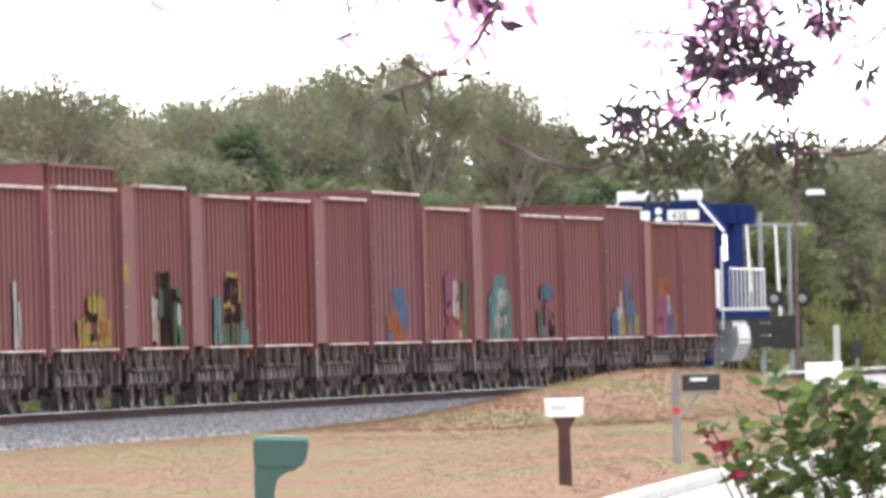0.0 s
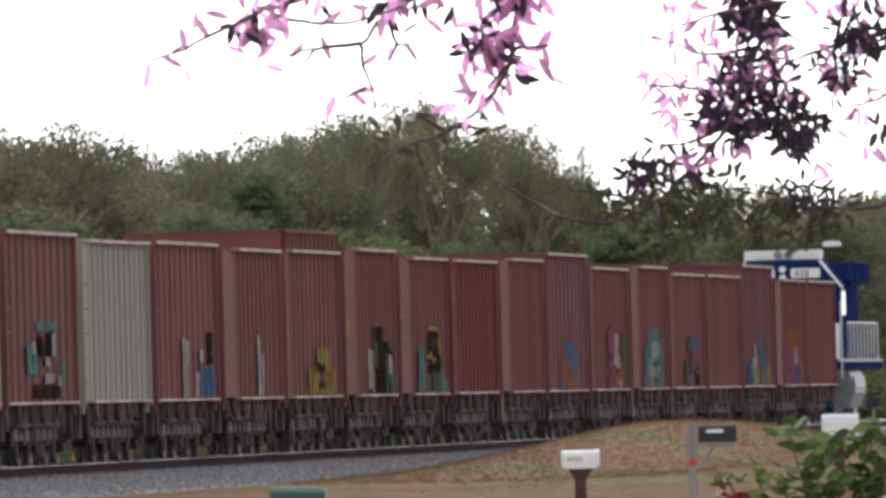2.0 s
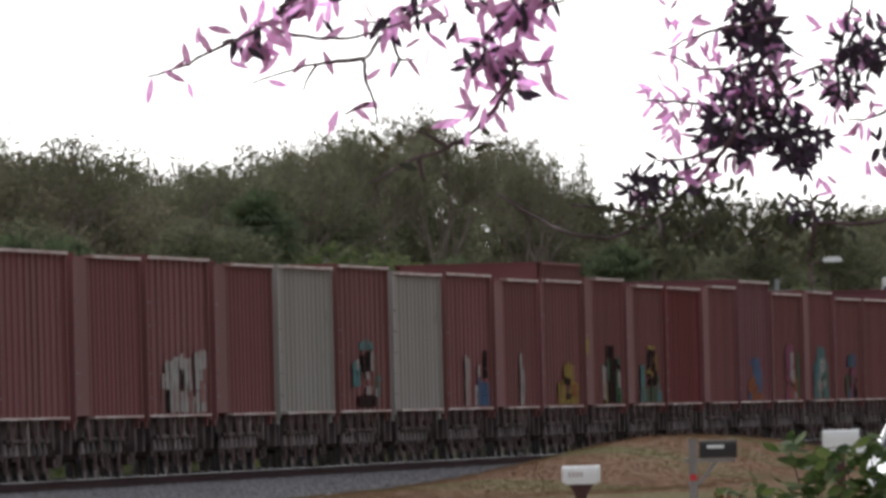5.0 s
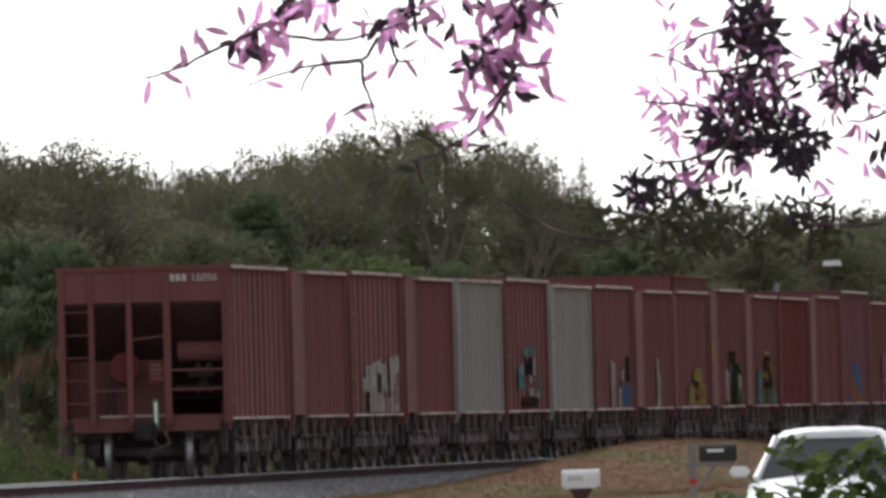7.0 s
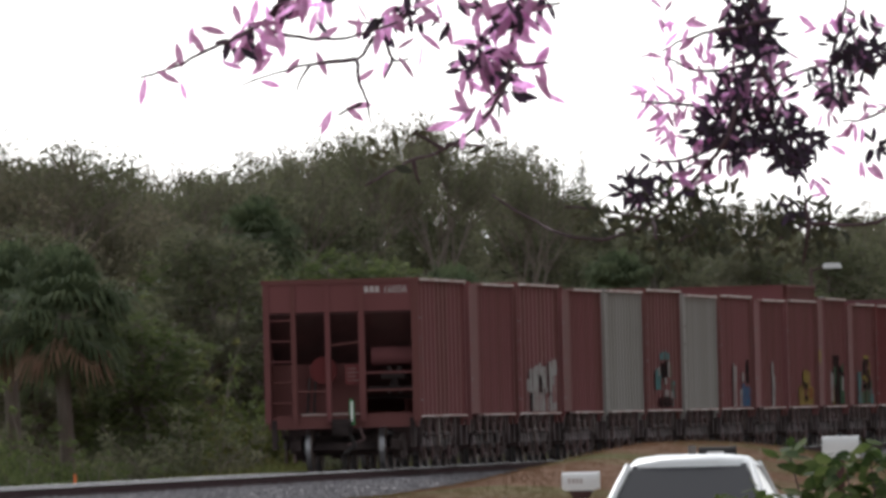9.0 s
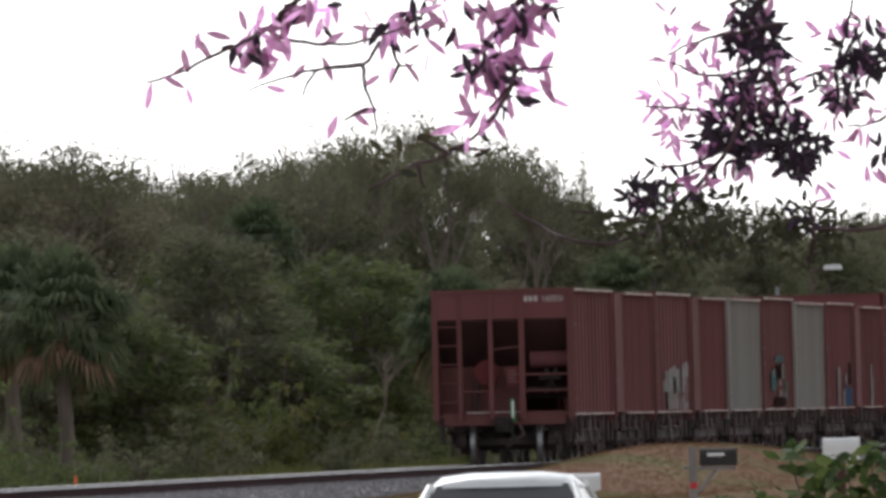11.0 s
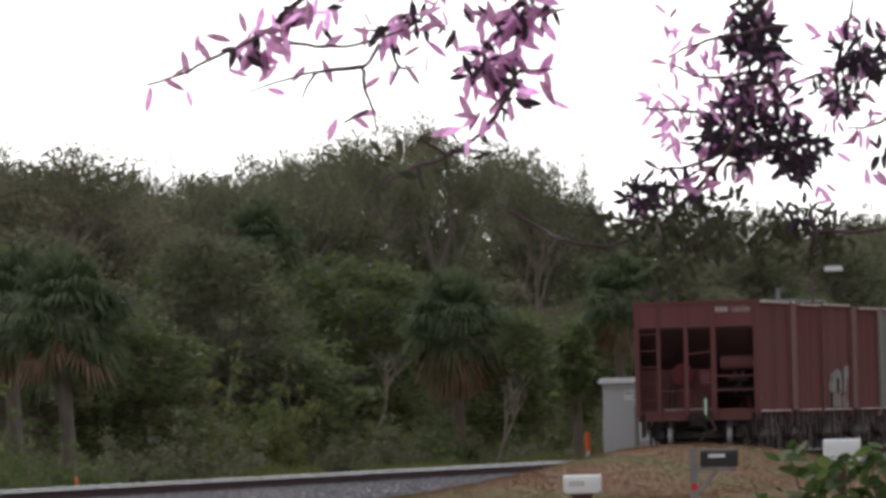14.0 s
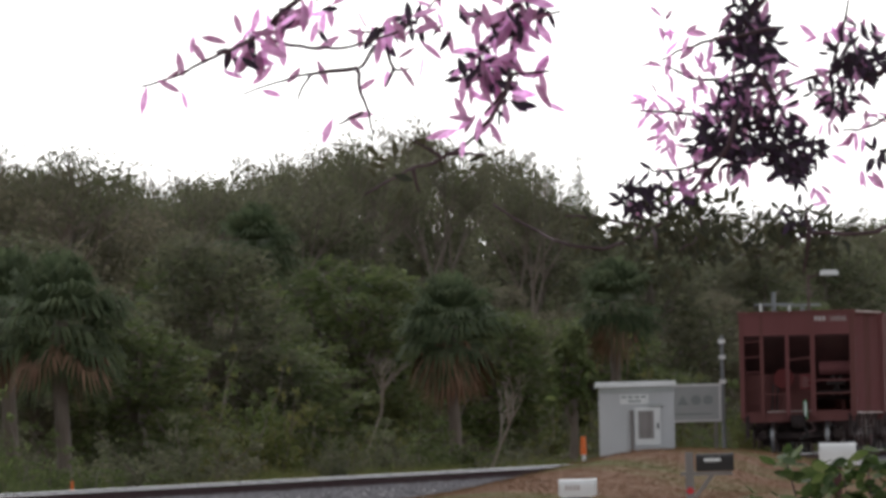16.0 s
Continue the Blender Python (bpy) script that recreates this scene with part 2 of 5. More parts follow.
def land(x, y):
    """Height of the soil."""
    yy = min(max(y, -200), 900)
    o = x - track_x(yy)
    if o < 0:
        z = 0.36 + 0.25 * ss((-o - 9) / 12)
    else:
        w = ss((o - 4.4) / 13)
        z = 0.40 * (1 - w) + front(x, y) * w
        crest = 0.84 * ss((y - 338) / 55) - 0.70 * ss((y - 400) / 60)
        z += crest * math.exp(-((o - 7.2) / 2.3) ** 2)
    z += 0.035 * noise.noise((x * 0.35, y * 0.05, 0)) * ss((abs(o) - 3) / 2)
    k = x - road_x(y)                                    # the road bed
    if -6 < k < 8 and y < 330:
        near = ss((k + 3.4) / 1.3) * ss((6.2 - k) / 1.6)
        z = z * (1 - near) + (road_z(y) - 0.14) * near
    return z


def make_ground():
    xs = sorted(set([-3000, -1500, -700, -300, -150, -80] + [i * 0.5 for i in range(-100, 101)] + [80, 150, 300, 700, 1500, 3000]))
    ys = sorted(set([-3000, -1500, -600, -250, -100, -40, 0, 40, 80, 100] + [120 + i * 2.5 for i in range(0, 160)] + [530 + i * 10 for i in range(0, 40)] + [1000, 1400, 2000, 3000, 4500]))
    verts = [(x, y, land(x, y)) for y in ys for x in xs]
    w = len(xs)
    faces = [(j * w + i, j * w + i + 1, (j + 1) * w + i + 1, (j + 1) * w + i) for j in range(len(ys) - 1) for i in range(w - 1)]
    tagged(new("ground", flat_mesh("ground", verts, faces, "grass", True)), "dry tan grass field with green patches", "ground", kind="structure")


def strip(name, sections, ys, xfun, mat, zfun, smooth=False):
    """A long strip: sections of (offset, height) carried along a line."""
    verts, faces, n = [], [], len(sections)
    for y in ys:
        for o, dz in sections:
            verts.append((xfun(y) + o, y, zfun(xfun(y), y) + dz))
    for j in range(len(ys) - 1):
        for i in range(n - 1):
            faces.append((j * n + i, j * n + i + 1, (j + 1) * n + i + 1, (j + 1) * n + i))
    return flat_mesh(name, verts, faces, mat, smooth)


def make_track():
    ys = [60 + 8 * i for i in range(105)]
    level = lambda x, y: RAIL
    tagged(new("ballast", strip("ballast", [(-4.6, -0.75), (-3.9, -0.45), (-1.9, -0.20), (1.9, -0.20), (3.9, -0.43), (4.7, -0.75)], ys, track_x, "ballast", level)),
           "grey crushed stone ballast under the railway track", "ballast", kind="structure")
    for side in (-1, 1):
        r = new("rail", strip("rail", [(side * 0.75 + a, b) for a, b in ((-0.075, -0.17), (-0.07, -0.155), (-0.012, -0.14), (-0.012, -0.05), (-0.036, -0.04), (-0.036, -0.012), (0.036, -0.012), (0.036, -0.04), (0.012, -0.05), (0.012, -0.14), (0.07, -0.155), (0.075, -0.17))], ys, track_x, "rail", level))
        tagged(r, "rusty steel rail with a polished running surface", "rail", "track rails", "structure")
        part("running_surface", strip("running_surface", [(side * 0.75 + a, b) for a, b in ((-0.036, -0.012), (-0.03, 0.0), (0.03, 0.0), (0.036, -0.012))], ys, track_x, "railhead", level), "railhead", r, "polished bright rail head")
    me = mesh_of("sleeper", box(B(), -1.3, 1.3, -0.12, 0.12, -0.34, -0.175), "tie")
    bed = new("sleepers")
    tagged(bed, "dark weathered timber sleepers under the rails", "sleepers", kind="structure")
    for i in range(290):
        yy = 312 + i * 0.62
        ob = new("sleeper", me)
        ob.parent = bed
        ob.matrix_basis = pose(track_x(yy), yy, RAIL, 0, 0, -math.degrees(math.atan(track_slope(yy))))
    # loose stones on the shoulder facing the field
    rnd = random.Random(5)
    verts, faces = [], []
    for i in range(16000):
        yy = rnd.uniform(298, 470)
        o = rnd.uniform(0.9, 4.6)
        z = RAIL - 0.20 - (0 if o < 1.9 else (o - 1.9) * 0.115 if o < 3.9 else 0.23 + (o - 3.9) * 0.4)
        s = rnd.uniform(0.025, 0.06)
        x, b = track_x(yy) + o, len(verts)
        for k in range(3):
            a = k * 2.1 + rnd.uniform(-0.5, 0.5)
            verts.append((x + s * math.cos(a), yy + s * math.sin(a) * 2, z - 0.01))
        verts.append((x + rnd.uniform(-0.4, 0.4) * s, yy, z + s * rnd.uniform(0.6, 1.2)))
        faces += [(b, b + 1, b + 3), (b + 1, b + 2, b + 3), (b + 2, b, b + 3)]
    tagged(new("ballast_stones", flat_mesh("ballast_stones", verts, faces, "stone")), "loose grey crushed stones on the track shoulder", "stones", kind="stuff")


def make_road():
    ys = [20 + 4 * i for i in range(78)]
    lv = lambda x, y: road_z(y)
    tagged(new("road", strip("road", [(-1.78, -0.03), (-0.8, 0.0), (1, 0.02), (3, 0.0), (4.4, -0.035)], ys, road_x, "road", lv)), "pale concrete street with a faint camber", "road", kind="structure")
    for name, o in (("kerb", -1.9), ("kerb", 4.55)):
        tagged(new(name, strip(name, [(o - 0.1, -0.3), (o - 0.1, 0.08), (o - 0.08, 0.1), (o + 0.08, 0.1), (o + 0.1, 0.07), (o + 0.12, -0.3)], ys, road_x, "kerb", lv)), "pale concrete kerb along the street", "kerb", "street kerbs", "structure")


def make_grass():
    """Dry tufts over the field, green ones in patches and along the wood."""
    for name, mat, count, seed, words in (("dry_grass", "blades", 95000, 3, "short dry tan grass on the field"), ("green_grass", "weeds", 26000, 4, "rough green weeds along the wood edge")):
        g = np.random.default_rng(seed)
        verts, faces = [], []
        for i in range(count):
            if mat == "blades":
                y = g.uniform(172, 470)
                o = g.uniform(4.3, 24)
                x = track_x(y) + o
                k = x - road_x(y)
                if -2.05 < k < 4.7 or k > 6:
                    continue
                tall = g.uniform(0.03, 0.065) if y > 338 and o < 11 else g.uniform(0.008, 0.02)
            else:
                y = g.uniform(330, 640)
                o = -g.uniform(4.3, 9.5)
                x = track_x(y) + o
                tall = g.uniform(0.10, 0.42) * (1.5 if noise.noise((x * 0.4, y * 0.06, 9)) > 0.1 else 0.6)
            z = land(x, y)
            for b in range(3):
                a = g.uniform(0, 6.28)
                dx, w = 0.05 * math.cos(a) + g.uniform(-0.05, 0.05), g.uniform(0.004, 0.010)
                n = len(verts)
                px = x + g.uniform(-0.08, 0.08)
                verts += [(px - w, y, z - 0.02), (px + w, y, z - 0.02), (px + dx, y + 0.05 * math.sin(a), z + tall)]
                faces.append((n, n + 1, n + 2))
        me = flat_mesh(name, verts, faces, mat, True)
        me.normals_split_custom_set_from_vertices([(0.0, -0.25, 0.97)] * len(verts))   # lit like the turf that they form
        tagged(new(name, me), words, "grass", kind="stuff")


make_ground()
make_grass()
make_track()
make_road()


# ---- the train ----
PITCH_CAR, BODY = 12.2, 11.2
SPEED, REAR_AT_7 = 19.761, 360.83


def corrugated(bm, x, out, y0, y1, z0, z1, count, depth=0.09):
    """One pressed side sheet with hat-section ribs, extruded upwards."""
    pts, step = [], (y1 - y0) / count
    for i in range(count):
        yc = y0 + i * step
        for f, d in ((0.0, 1), (0.14, 1), (0.18, 0), (0.86, 0), (0.90, 1)):
            pts.append((x + out * depth * d, yc + f * step))
    pts.append((x + out * depth, y1))
    lo, hi = [bm.verts.new((a, b, z0)) for a, b in pts], [bm.verts.new((a, b, z1)) for a, b in pts]
    for i in range(len(pts) - 1):
        bm.faces.new((lo[i], lo[i + 1], hi[i + 1], hi[i]))


RIBS = {}


def rib_mesh(z0, z1, paint):
    key = (z0, z1, paint)
    if key not in RIBS:
        RIBS[key] = mesh_of("rib", prism(B(), [(0, -0.08), (0.044, -0.055), (0.044, 0.055), (0, 0.08)], "z", z0, z1), paint)
    return RIBS[key]


SHARED = {}


def shared(key, build):
    if key not in SHARED:
        SHARED[key] = build()
    return SHARED[key]


def wheelset_meshes():
    bm = B()
    prof = [(0.05, -0.07), (0.40, -0.07), (0.49, -0.075), (0.49, -0.045), (0.46, -0.035), (0.455, 0.06), (0.38, 0.06), (0.34, 0.02), (0.16, 0.0), (0.14, 0.06), (0.05, 0.06)]
    n, rings = 28, []
    for k in range(n):
        a = k * math.tau / n
        rings.append([bm.verts.new((x, r * math.cos(a), r * math.sin(a))) for r, x in prof])
    for k in range(n):
        for i in range(len(prof) - 1):
            bm.faces.new((rings[k][i], rings[k][i + 1], rings[(k + 1) % n][i + 1], rings[(k + 1) % n][i]))
    wheel = mesh_of("wheel", bm, "wheel")
    bm = B()
    rings = []
    for k in range(n):
        a = k * math.tau / n
        rings.append([bm.verts.new((x, r * math.cos(a), r * math.sin(a))) for r, x in ((0.492, -0.046), (0.463, -0.033), (0.458, 0.061))])
    for k in range(n):
        for i in range(2):
            bm.faces.new((rings[k][i], rings[k][i + 1], rings[(k + 1) % n][i + 1], rings[(k + 1) % n][i]))
    tread = mesh_of("tread", bm, "tread")
    axle = mesh_of("axle", tube(B(), (-0.85, 0, 0), (0.85, 0, 0), 0.085), "under")
    return wheel, tread, axle


def truck_mesh():
    """Three-piece bogie frame, origin at its centre on the rails."""
    bm = B()
    for s in (-1, 1):
        x = s * 1.0
        prism(bm, [(-1.15, 0.42), (-1.1, 0.62), (-0.55, 0.72), (0.55, 0.72), (1.1, 0.62), (1.15, 0.42), (0.75, 0.38), (0.5, 0.22), (-0.5, 0.22), (-0.75, 0.38)], "x", x - 0.08, x + 0.08)
        for y in (-0.9, 0.9):
            tube(bm, (x - 0.02 * s, y, 0.49), (x + s * 0.17, y, 0.49), 0.13, 0.11, 10)
        for y in (-0.2, 0, 0.2):
            tube(bm, (x + s * 0.05, y, 0.26), (x + s * 0.05, y, 0.58), 0.085, n=8)
    box(bm, -1.05, 1.05, -0.2, 0.2, 0.45, 0.72)
    box(bm, -0.9, 0.9, -0.52, -0.46, 0.3, 0.42)
    box(bm, -0.9, 0.9, 0.46, 0.52, 0.3, 0.42)
    return mesh_of("bogie", bm, "under")


WHEEL, TREAD, AXLE = wheelset_meshes()
BOGIE = truck_mesh()


def add_bogie(car, y):
    bg = part("bogie", BOGIE, "", car)
    bg.location = (0, y, 0)
    for dy in (-0.9, 0.9):
        ax = part("axle", AXLE, "", bg)
        ax.location = (0, dy, 0.46)
        for s in (-1, 1):
            wh = part("wheel", WHEEL, "", bg, "steel wheel with a bright tread")
            wh.matrix_basis = pose(s * 0.75, dy, 0.46, 0, 0, 0 if s > 0 else 180)
            tr = part("tread", TREAD, "", bg, "bright polished wheel tread")
            tr.matrix_basis = pose(s * 0.75, dy, 0.46, 0, 0, 0 if s > 0 else 180)


def hopper(height, paint, label, ribs=15, raised=0.0, plain_end=0.0):
    """An open-top hopper wagon: rear end at y=0, rails at z=0, runs towards +y."""
    car = new("hopper_wagon")
    tagged(car, label, "hopper wagon", "wagons of the train")
    z0, zt, w = 1.09, height, 1.6
    for s in (-1, 1):
        bm = B()
        x0, x1 = sorted((s * (w - 0.09), s * (w - 0.11)))
        box(bm, x0, x1, 0.1, BODY - 0.02, z0, zt)
        part("side_sheet", bm, paint, car)
        first = plain_end or 0.2
        step = (BODY - 0.12 - first) / ribs
        for i in range(ribs + 1):
            rb = part("rib", rib_mesh(z0, zt, paint), "", car)
            rb.matrix_basis = pose(s * (w - 0.09), first + i * step, 0, 0, 0, 0 if s > 0 else 180)
        if plain_end:
            x0, x1 = sorted((s * (w - 0.088), s * (w - 0.06)))
            part("plain_panel", box(B(), x0, x1, 0.12, plain_end - 0.12, z0 + 0.01, zt - 0.04), paint, car)
    # ends: header band, sloping floor sheets, corner and intermediate posts
    for y, d in ((0.0, 1), (BODY, -1)):
        a = lambda p: y + d * p
        bm = B()
        lo, hi = sorted((a(0.02), a(0.06)))
        box(bm, -w + 0.06, w - 0.06, lo, hi, zt - 0.62, zt - 0.02)
        part("end_header", bm, paint, car)
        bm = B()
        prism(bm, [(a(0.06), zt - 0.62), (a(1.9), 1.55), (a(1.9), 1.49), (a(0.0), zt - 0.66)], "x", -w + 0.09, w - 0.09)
        # darker than the wagon paint, standing in for shade under the header
        part("slope_sheet", bm, "shaded", car, "slope sheet coloured dark for the shade in the end opening")
    for y, d in ((0.0, 1), (BODY, -1)):
        for x, h in ((-w + 0.07, 0.062), (-0.98, 0.05), (0.42, 0.062), (-0.28, 0.05), (w - 0.08, 0.075)):
            ps = part("end_post", shared(("post", h, zt, paint), lambda: mesh_of("end_post", box(B(), -h, h, -0.08, 0.07, 0.98, zt - 0.02), paint)), "", car)
            ps.location = (x, y + d * 0.07, 0)
        lo, hi = sorted((y + d * 0.7, y + d * 0.74))
        part("bulkhead", box(B(), -w + 0.1, 0.36, lo, hi, 1.14, 2.18), paint, car)
        bm = B()
        lo, hi = sorted((y + d * 0.1, y + d * 0.3))
        box(bm, -w + 0.06, w - 0.06, lo, hi, 0.86, 1.12)
        lo, hi = sorted((y + d * 0.22, y + d * 0.30))
        box(bm, -w + 0.2, w - 0.2, lo, hi, 1.12, 1.16)
        part("end_sill", bm, paint, car)
    for s in (-1, 1):
        bm = B()
        x0, x1 = sorted((s * (w - 0.13), s * (w + 0.035)))
        box(bm, x0, x1, max(0.12, plain_end - 0.1), BODY - 0.05, zt - 0.02, zt + 0.035)
        part("side_cap", bm, "cap", car, "pale worn top rail")
    for y in (-0.02, BODY - 0.12):
        bm = B()
        box(bm, -w - 0.02, w + 0.02, y, y + 0.14, zt - 0.04, zt + 0.05)
        part("end_cap", bm, paint, car)
    for s in (-1, 1):
        bm = B()
        x0, x1 = sorted((s * (w - 0.12), s * (w + 0.02)))
        box(bm, x0, x1, max(0.12, plain_end), BODY - 0.12, 1.05, 1.09)
        part("side_sill", bm, "cap", car, "pale dusty side sill")
    if raised:
        for s in (-1, 1):
            bm = B()
            corrugated(bm, s * (w - 0.1), s, 0.1, BODY - 0.1, zt + 0.05, zt + raised, 12)
            part("raised_side", bm, paint, car)
        for y in (0.08, BODY - 0.12):
            part("raised_end", box(B(), -w + 0.1, w - 0.1, y, y + 0.04, zt + 0.05, zt + raised), paint, car)
        bm = B()
        for s in (-1, 1):
            x0, x1 = sorted((s * (w - 0.14), s * (w + 0.02)))
            box(bm, x0, x1, 0.06, BODY - 0.06, zt + raised, zt + raised + 0.05)
        box(bm, -w, w, 0.06, 0.14, zt + raised, zt + raised + 0.05)
        part("raised_cap", bm, paint, car)
    # load inside, hopper chutes and doors below
    part("floor_sheet", box(B(), -w + 0.12, w - 0.12, 1.9, BODY - 1.9, 1.45, 1.5), "under", car)
    for i in range(4):
        yc = 2.9 + i * 1.8
        bm = B()
        prism(bm, [(yc - 0.85, 1.05), (yc + 0.85, 1.05), (yc + 0.36, 0.36), (yc - 0.36, 0.36)], "x", -1.35, 1.35)
        part("chute", bm, "under", car)
        for s in (-1, 1):
            x0, x1 = sorted((s * 1.36, s * 1.44))
            for q in (-0.42, 0.42):
                part("discharge_door", shared(("door", s, q), lambda: mesh_of("discharge_door", box(B(), x0, x1, q - 0.34, q + 0.34, 0.44, 0.68, 0.6), "dust", bevel=0.03)), "", car, "dust-caked discharge door").location = (0, yc, 0)
    for i in range(4):                                    # hopper side braces in pairs, meeting at the gates
        for s in (-1, 1):
            for q in (-1, 1):
                st = part("brace", shared(("brace", q), lambda: mesh_of("brace", prism(B(), [(q * 0.04 - 0.06, 0.66), (q * 0.04 + 0.06, 0.66), (q * 0.62 + 0.08, 1.05), (q * 0.62 - 0.08, 1.05)], "x", -0.02, 0.02), "strut")), "", car)
                st.location = (s * 1.50, 2.9 + i * 1.8, 0)
            tab = part("sill_tab", shared("tab", lambda: mesh_of("sill_tab", box(B(), -0.02, 0.02, -0.05, 0.05, 0.90, 1.05), "strut")), "", car)
            tab.location = (s * 1.56, 2.0 + i * 2.1, 0)
            rod = part("gate_rod", shared("rod", lambda: mesh_of("gate_rod", tube(B(), (0, 0, 0.16), (0, 0, 0.46), 0.035, n=6), "strut")), "", car)
            rod.location = (s * 1.42, 2.6 + i * 1.95, 0)
    for s in (-1, 1):                                     # gate-locking shaft along the side
        part("gate_shaft", tube(B(), (s * 1.46, 2.2, 0.70), (s * 1.46, BODY - 2.2, 0.70), 0.04, n=8), "under", car)
    bm = B()
    box(bm, -0.2, 0.2, -0.35, BODY + 0.35, 0.76, 1.05)
    box(bm, -0.13, 0.13, -0.55, -0.3, 0.72, 0.98)
    box(bm, -0.13, 0.13, BODY + 0.3, BODY + 0.55, 0.72, 0.98)
    part("centre_sill", bm, "under", car)
    for s in (-1, 1):
        for y in (0.05, BODY - 0.35):
            part("step", box(B(), s * 1.42 - 0.05, s * 1.42 + 0.05, y, y + 0.3, 0.45, 1.05), "under", car)
        # operating gear hung unevenly under the side sill
        gear = random.Random(int(height * 1000) + ribs + int(plain_end * 10) + s)
        for k in range(5):
            yc, hh = 1.0 + k * 2.1 + gear.uniform(-0.4, 0.4), gear.uniform(0.2, 0.6)
            part("gear_lever", box(B(), s * 1.47 - 0.025, s * 1.47 + 0.025, yc, yc + gear.uniform(0.1, 0.3), 1.02 - hh, 1.02), gear.choice(("under", "strut", "under", "wheel", "under")), car)
    for y in (1.65, BODY - 1.65):
        add_bogie(car, y)
    # grab irons on the corner
    for k in range(5):
        gi = part("grab_iron", shared(("iron", paint), lambda: mesh_of("grab_iron", tube(B(), (w - 0.0, 0.1, 0), (w - 0.0, 0.55, 0), 0.014, n=5), "dust")), "", car)
        gi.location = (0, 0, 1.4 + k * 0.42)
        rg = part("ladder_rung", shared(("rung", paint), lambda: mesh_of("ladder_rung", tube(B(), (-w + 0.1, -0.03, 0), (-0.98, -0.03, 0), 0.015, n=5), paint)), "", car)
        rg.location = (0, 0, 1.4 + k * 0.42)
    return car


def brake_end(car, height):
    """Brake gear on the platform of the last wagon's end, end-of-train marker, lettering."""
    bm = B()
    tube(bm, (0.55, 0.75, 2.32), (1.5, 0.75, 2.32), 0.19, n=14)
    part("air_reservoir", bm, "red", car, "red brake air reservoir", smooth=False)
    bm = B()
    tube(bm, (0.9, 0.55, 1.55), (1.15, 0.6, 2.1), 0.05)
    tube(bm, (1.15, 0.55, 1.55), (0.9, 0.6, 2.1), 0.05)
    box(bm, 0.5, 1.45, 0.5, 0.56, 1.62, 1.7)
    box(bm, 0.75, 1.25, 0.5, 0.9, 1.85, 1.98)
    part("brake_rigging", bm, "under", car)
    bm = B()
    box(bm, -0.62, -0.2, 0.35, 0.75, 1.85, 2.2)
    tube(bm, (-0.4, 0.25, 2.05), (-0.4, 0.36, 2.05), 0.28, n=18)
    part("brake_wheel", bm, "maroon", car)
    part("data_panel", box(B(), 0.06, 0.36, 0.10, 0.115, 1.75, 2.15), "maroon", car)
    bm = B()
    for k in range(4):
        box(bm, 0.09, 0.33 - 0.05 * (k % 2), 0.092, 0.099, 1.82 + k * 0.08, 1.85 + k * 0.08)
    part("data_lines", bm, "faded", car)
    bm = B()
    tube(bm, (0.22, -0.25, 0.92), (0.2, -0.25, 1.40), 0.055, n=10)
    tube(bm, (0.2, -0.25, 1.40), (0.2, -0.25, 1.46), 0.055, 0.02, n=10)
    mk = part("end_marker", bm, "marker", car, "upright green end-of-train marker")
    part("marker_strip", box(B(), 0.19, 0.235, -0.315, -0.30, 1.0, 1.40), "lens", mk, "pale reflective strip")
    bm = B()
    tube(bm, (0.1, -0.3, 0.85), (0.28, -0.4, 0.5), 0.035)
    tube(bm, (0.28, -0.4, 0.5), (0.05, -0.38, 0.35), 0.035)
    part("brake_hose", bm, "black", car)
    part("platform_edge", box(B(), -0.85, 0.45, 0.02, 0.08, 1.13, 1.17), "cap", car, "pale worn platform edge")
    for z in (1.62, 1.98):
        part("cross_bar", tube(B(), (0.46, 0.02, z), (1.5, 0.02, z), 0.022, n=6), "red", car)
    part("cross_bar", tube(B(), (-0.98, 0.02, 1.62), (-0.28, 0.02, 1.62), 0.022, n=6), "red", car)
    part("cross_bar", tube(B(), (-0.28, 0.02, 2.55), (0.42, 0.02, 2.62), 0.022, n=6), "red", car)
    for x in (-0.75, -0.62):
        part("brake_pipe", tube(B(), (x, 0.3, 1.15), (x + 0.05, 0.3, 1.9), 0.03, n=6), "under", car)
    part("coupler", prism(B(), [(-0.62, 0.70), (-0.28, 0.70), (-0.28, 0.98), (-0.50, 0.98), (-0.62, 0.90)], "x", -0.17, 0.17), "under", car, "dark cast coupler head", bevel=0.03)
    part("brake_beam", box(B(), -0.75, 0.75, 0.42, 0.5, 0.42, 0.56), "under", car)
    bm = B()
    tube(bm, (0.35, -0.1, 0.86), (0.45, -0.15, 0.62), 0.02, n=6)
    tube(bm, (0.45, -0.15, 0.62), (0.1, -0.2, 0.52), 0.02, n=6)
    part("uncoupling_lever", bm, "strut", car)
    bm = B()
    for k, (a, b) in enumerate(((0.50, 0.58), (0.61, 0.69), (0.72, 0.80))):
        box(bm, a, b, -0.004, 0.016, height - 0.24, height - 0.115)
    part("reporting_mark", bm, "letter", car)
    wr = text_mesh("16056", 0.20)
    ob = part("car_number", wr, "letter", car)
    ob.matrix_basis = pose(0.88, -0.004, height - 0.25, 90, 0, 0)


def text_mesh(body, size, mat="letter"):
    cu = bpy.data.curves.new("lettering", "FONT")
    cu.body, cu.size, cu.extrude = body, size, 0.004
    tmp = bpy.data.objects.new("lettering", cu)
    scene.collection.objects.link(tmp)
    bpy.context.view_layer.update()
    me = bpy.data.meshes.new_from_object(tmp.evaluated_get(bpy.context.evaluated_depsgraph_get()))
    bpy.data.objects.remove(tmp)
    me.materials.clear()
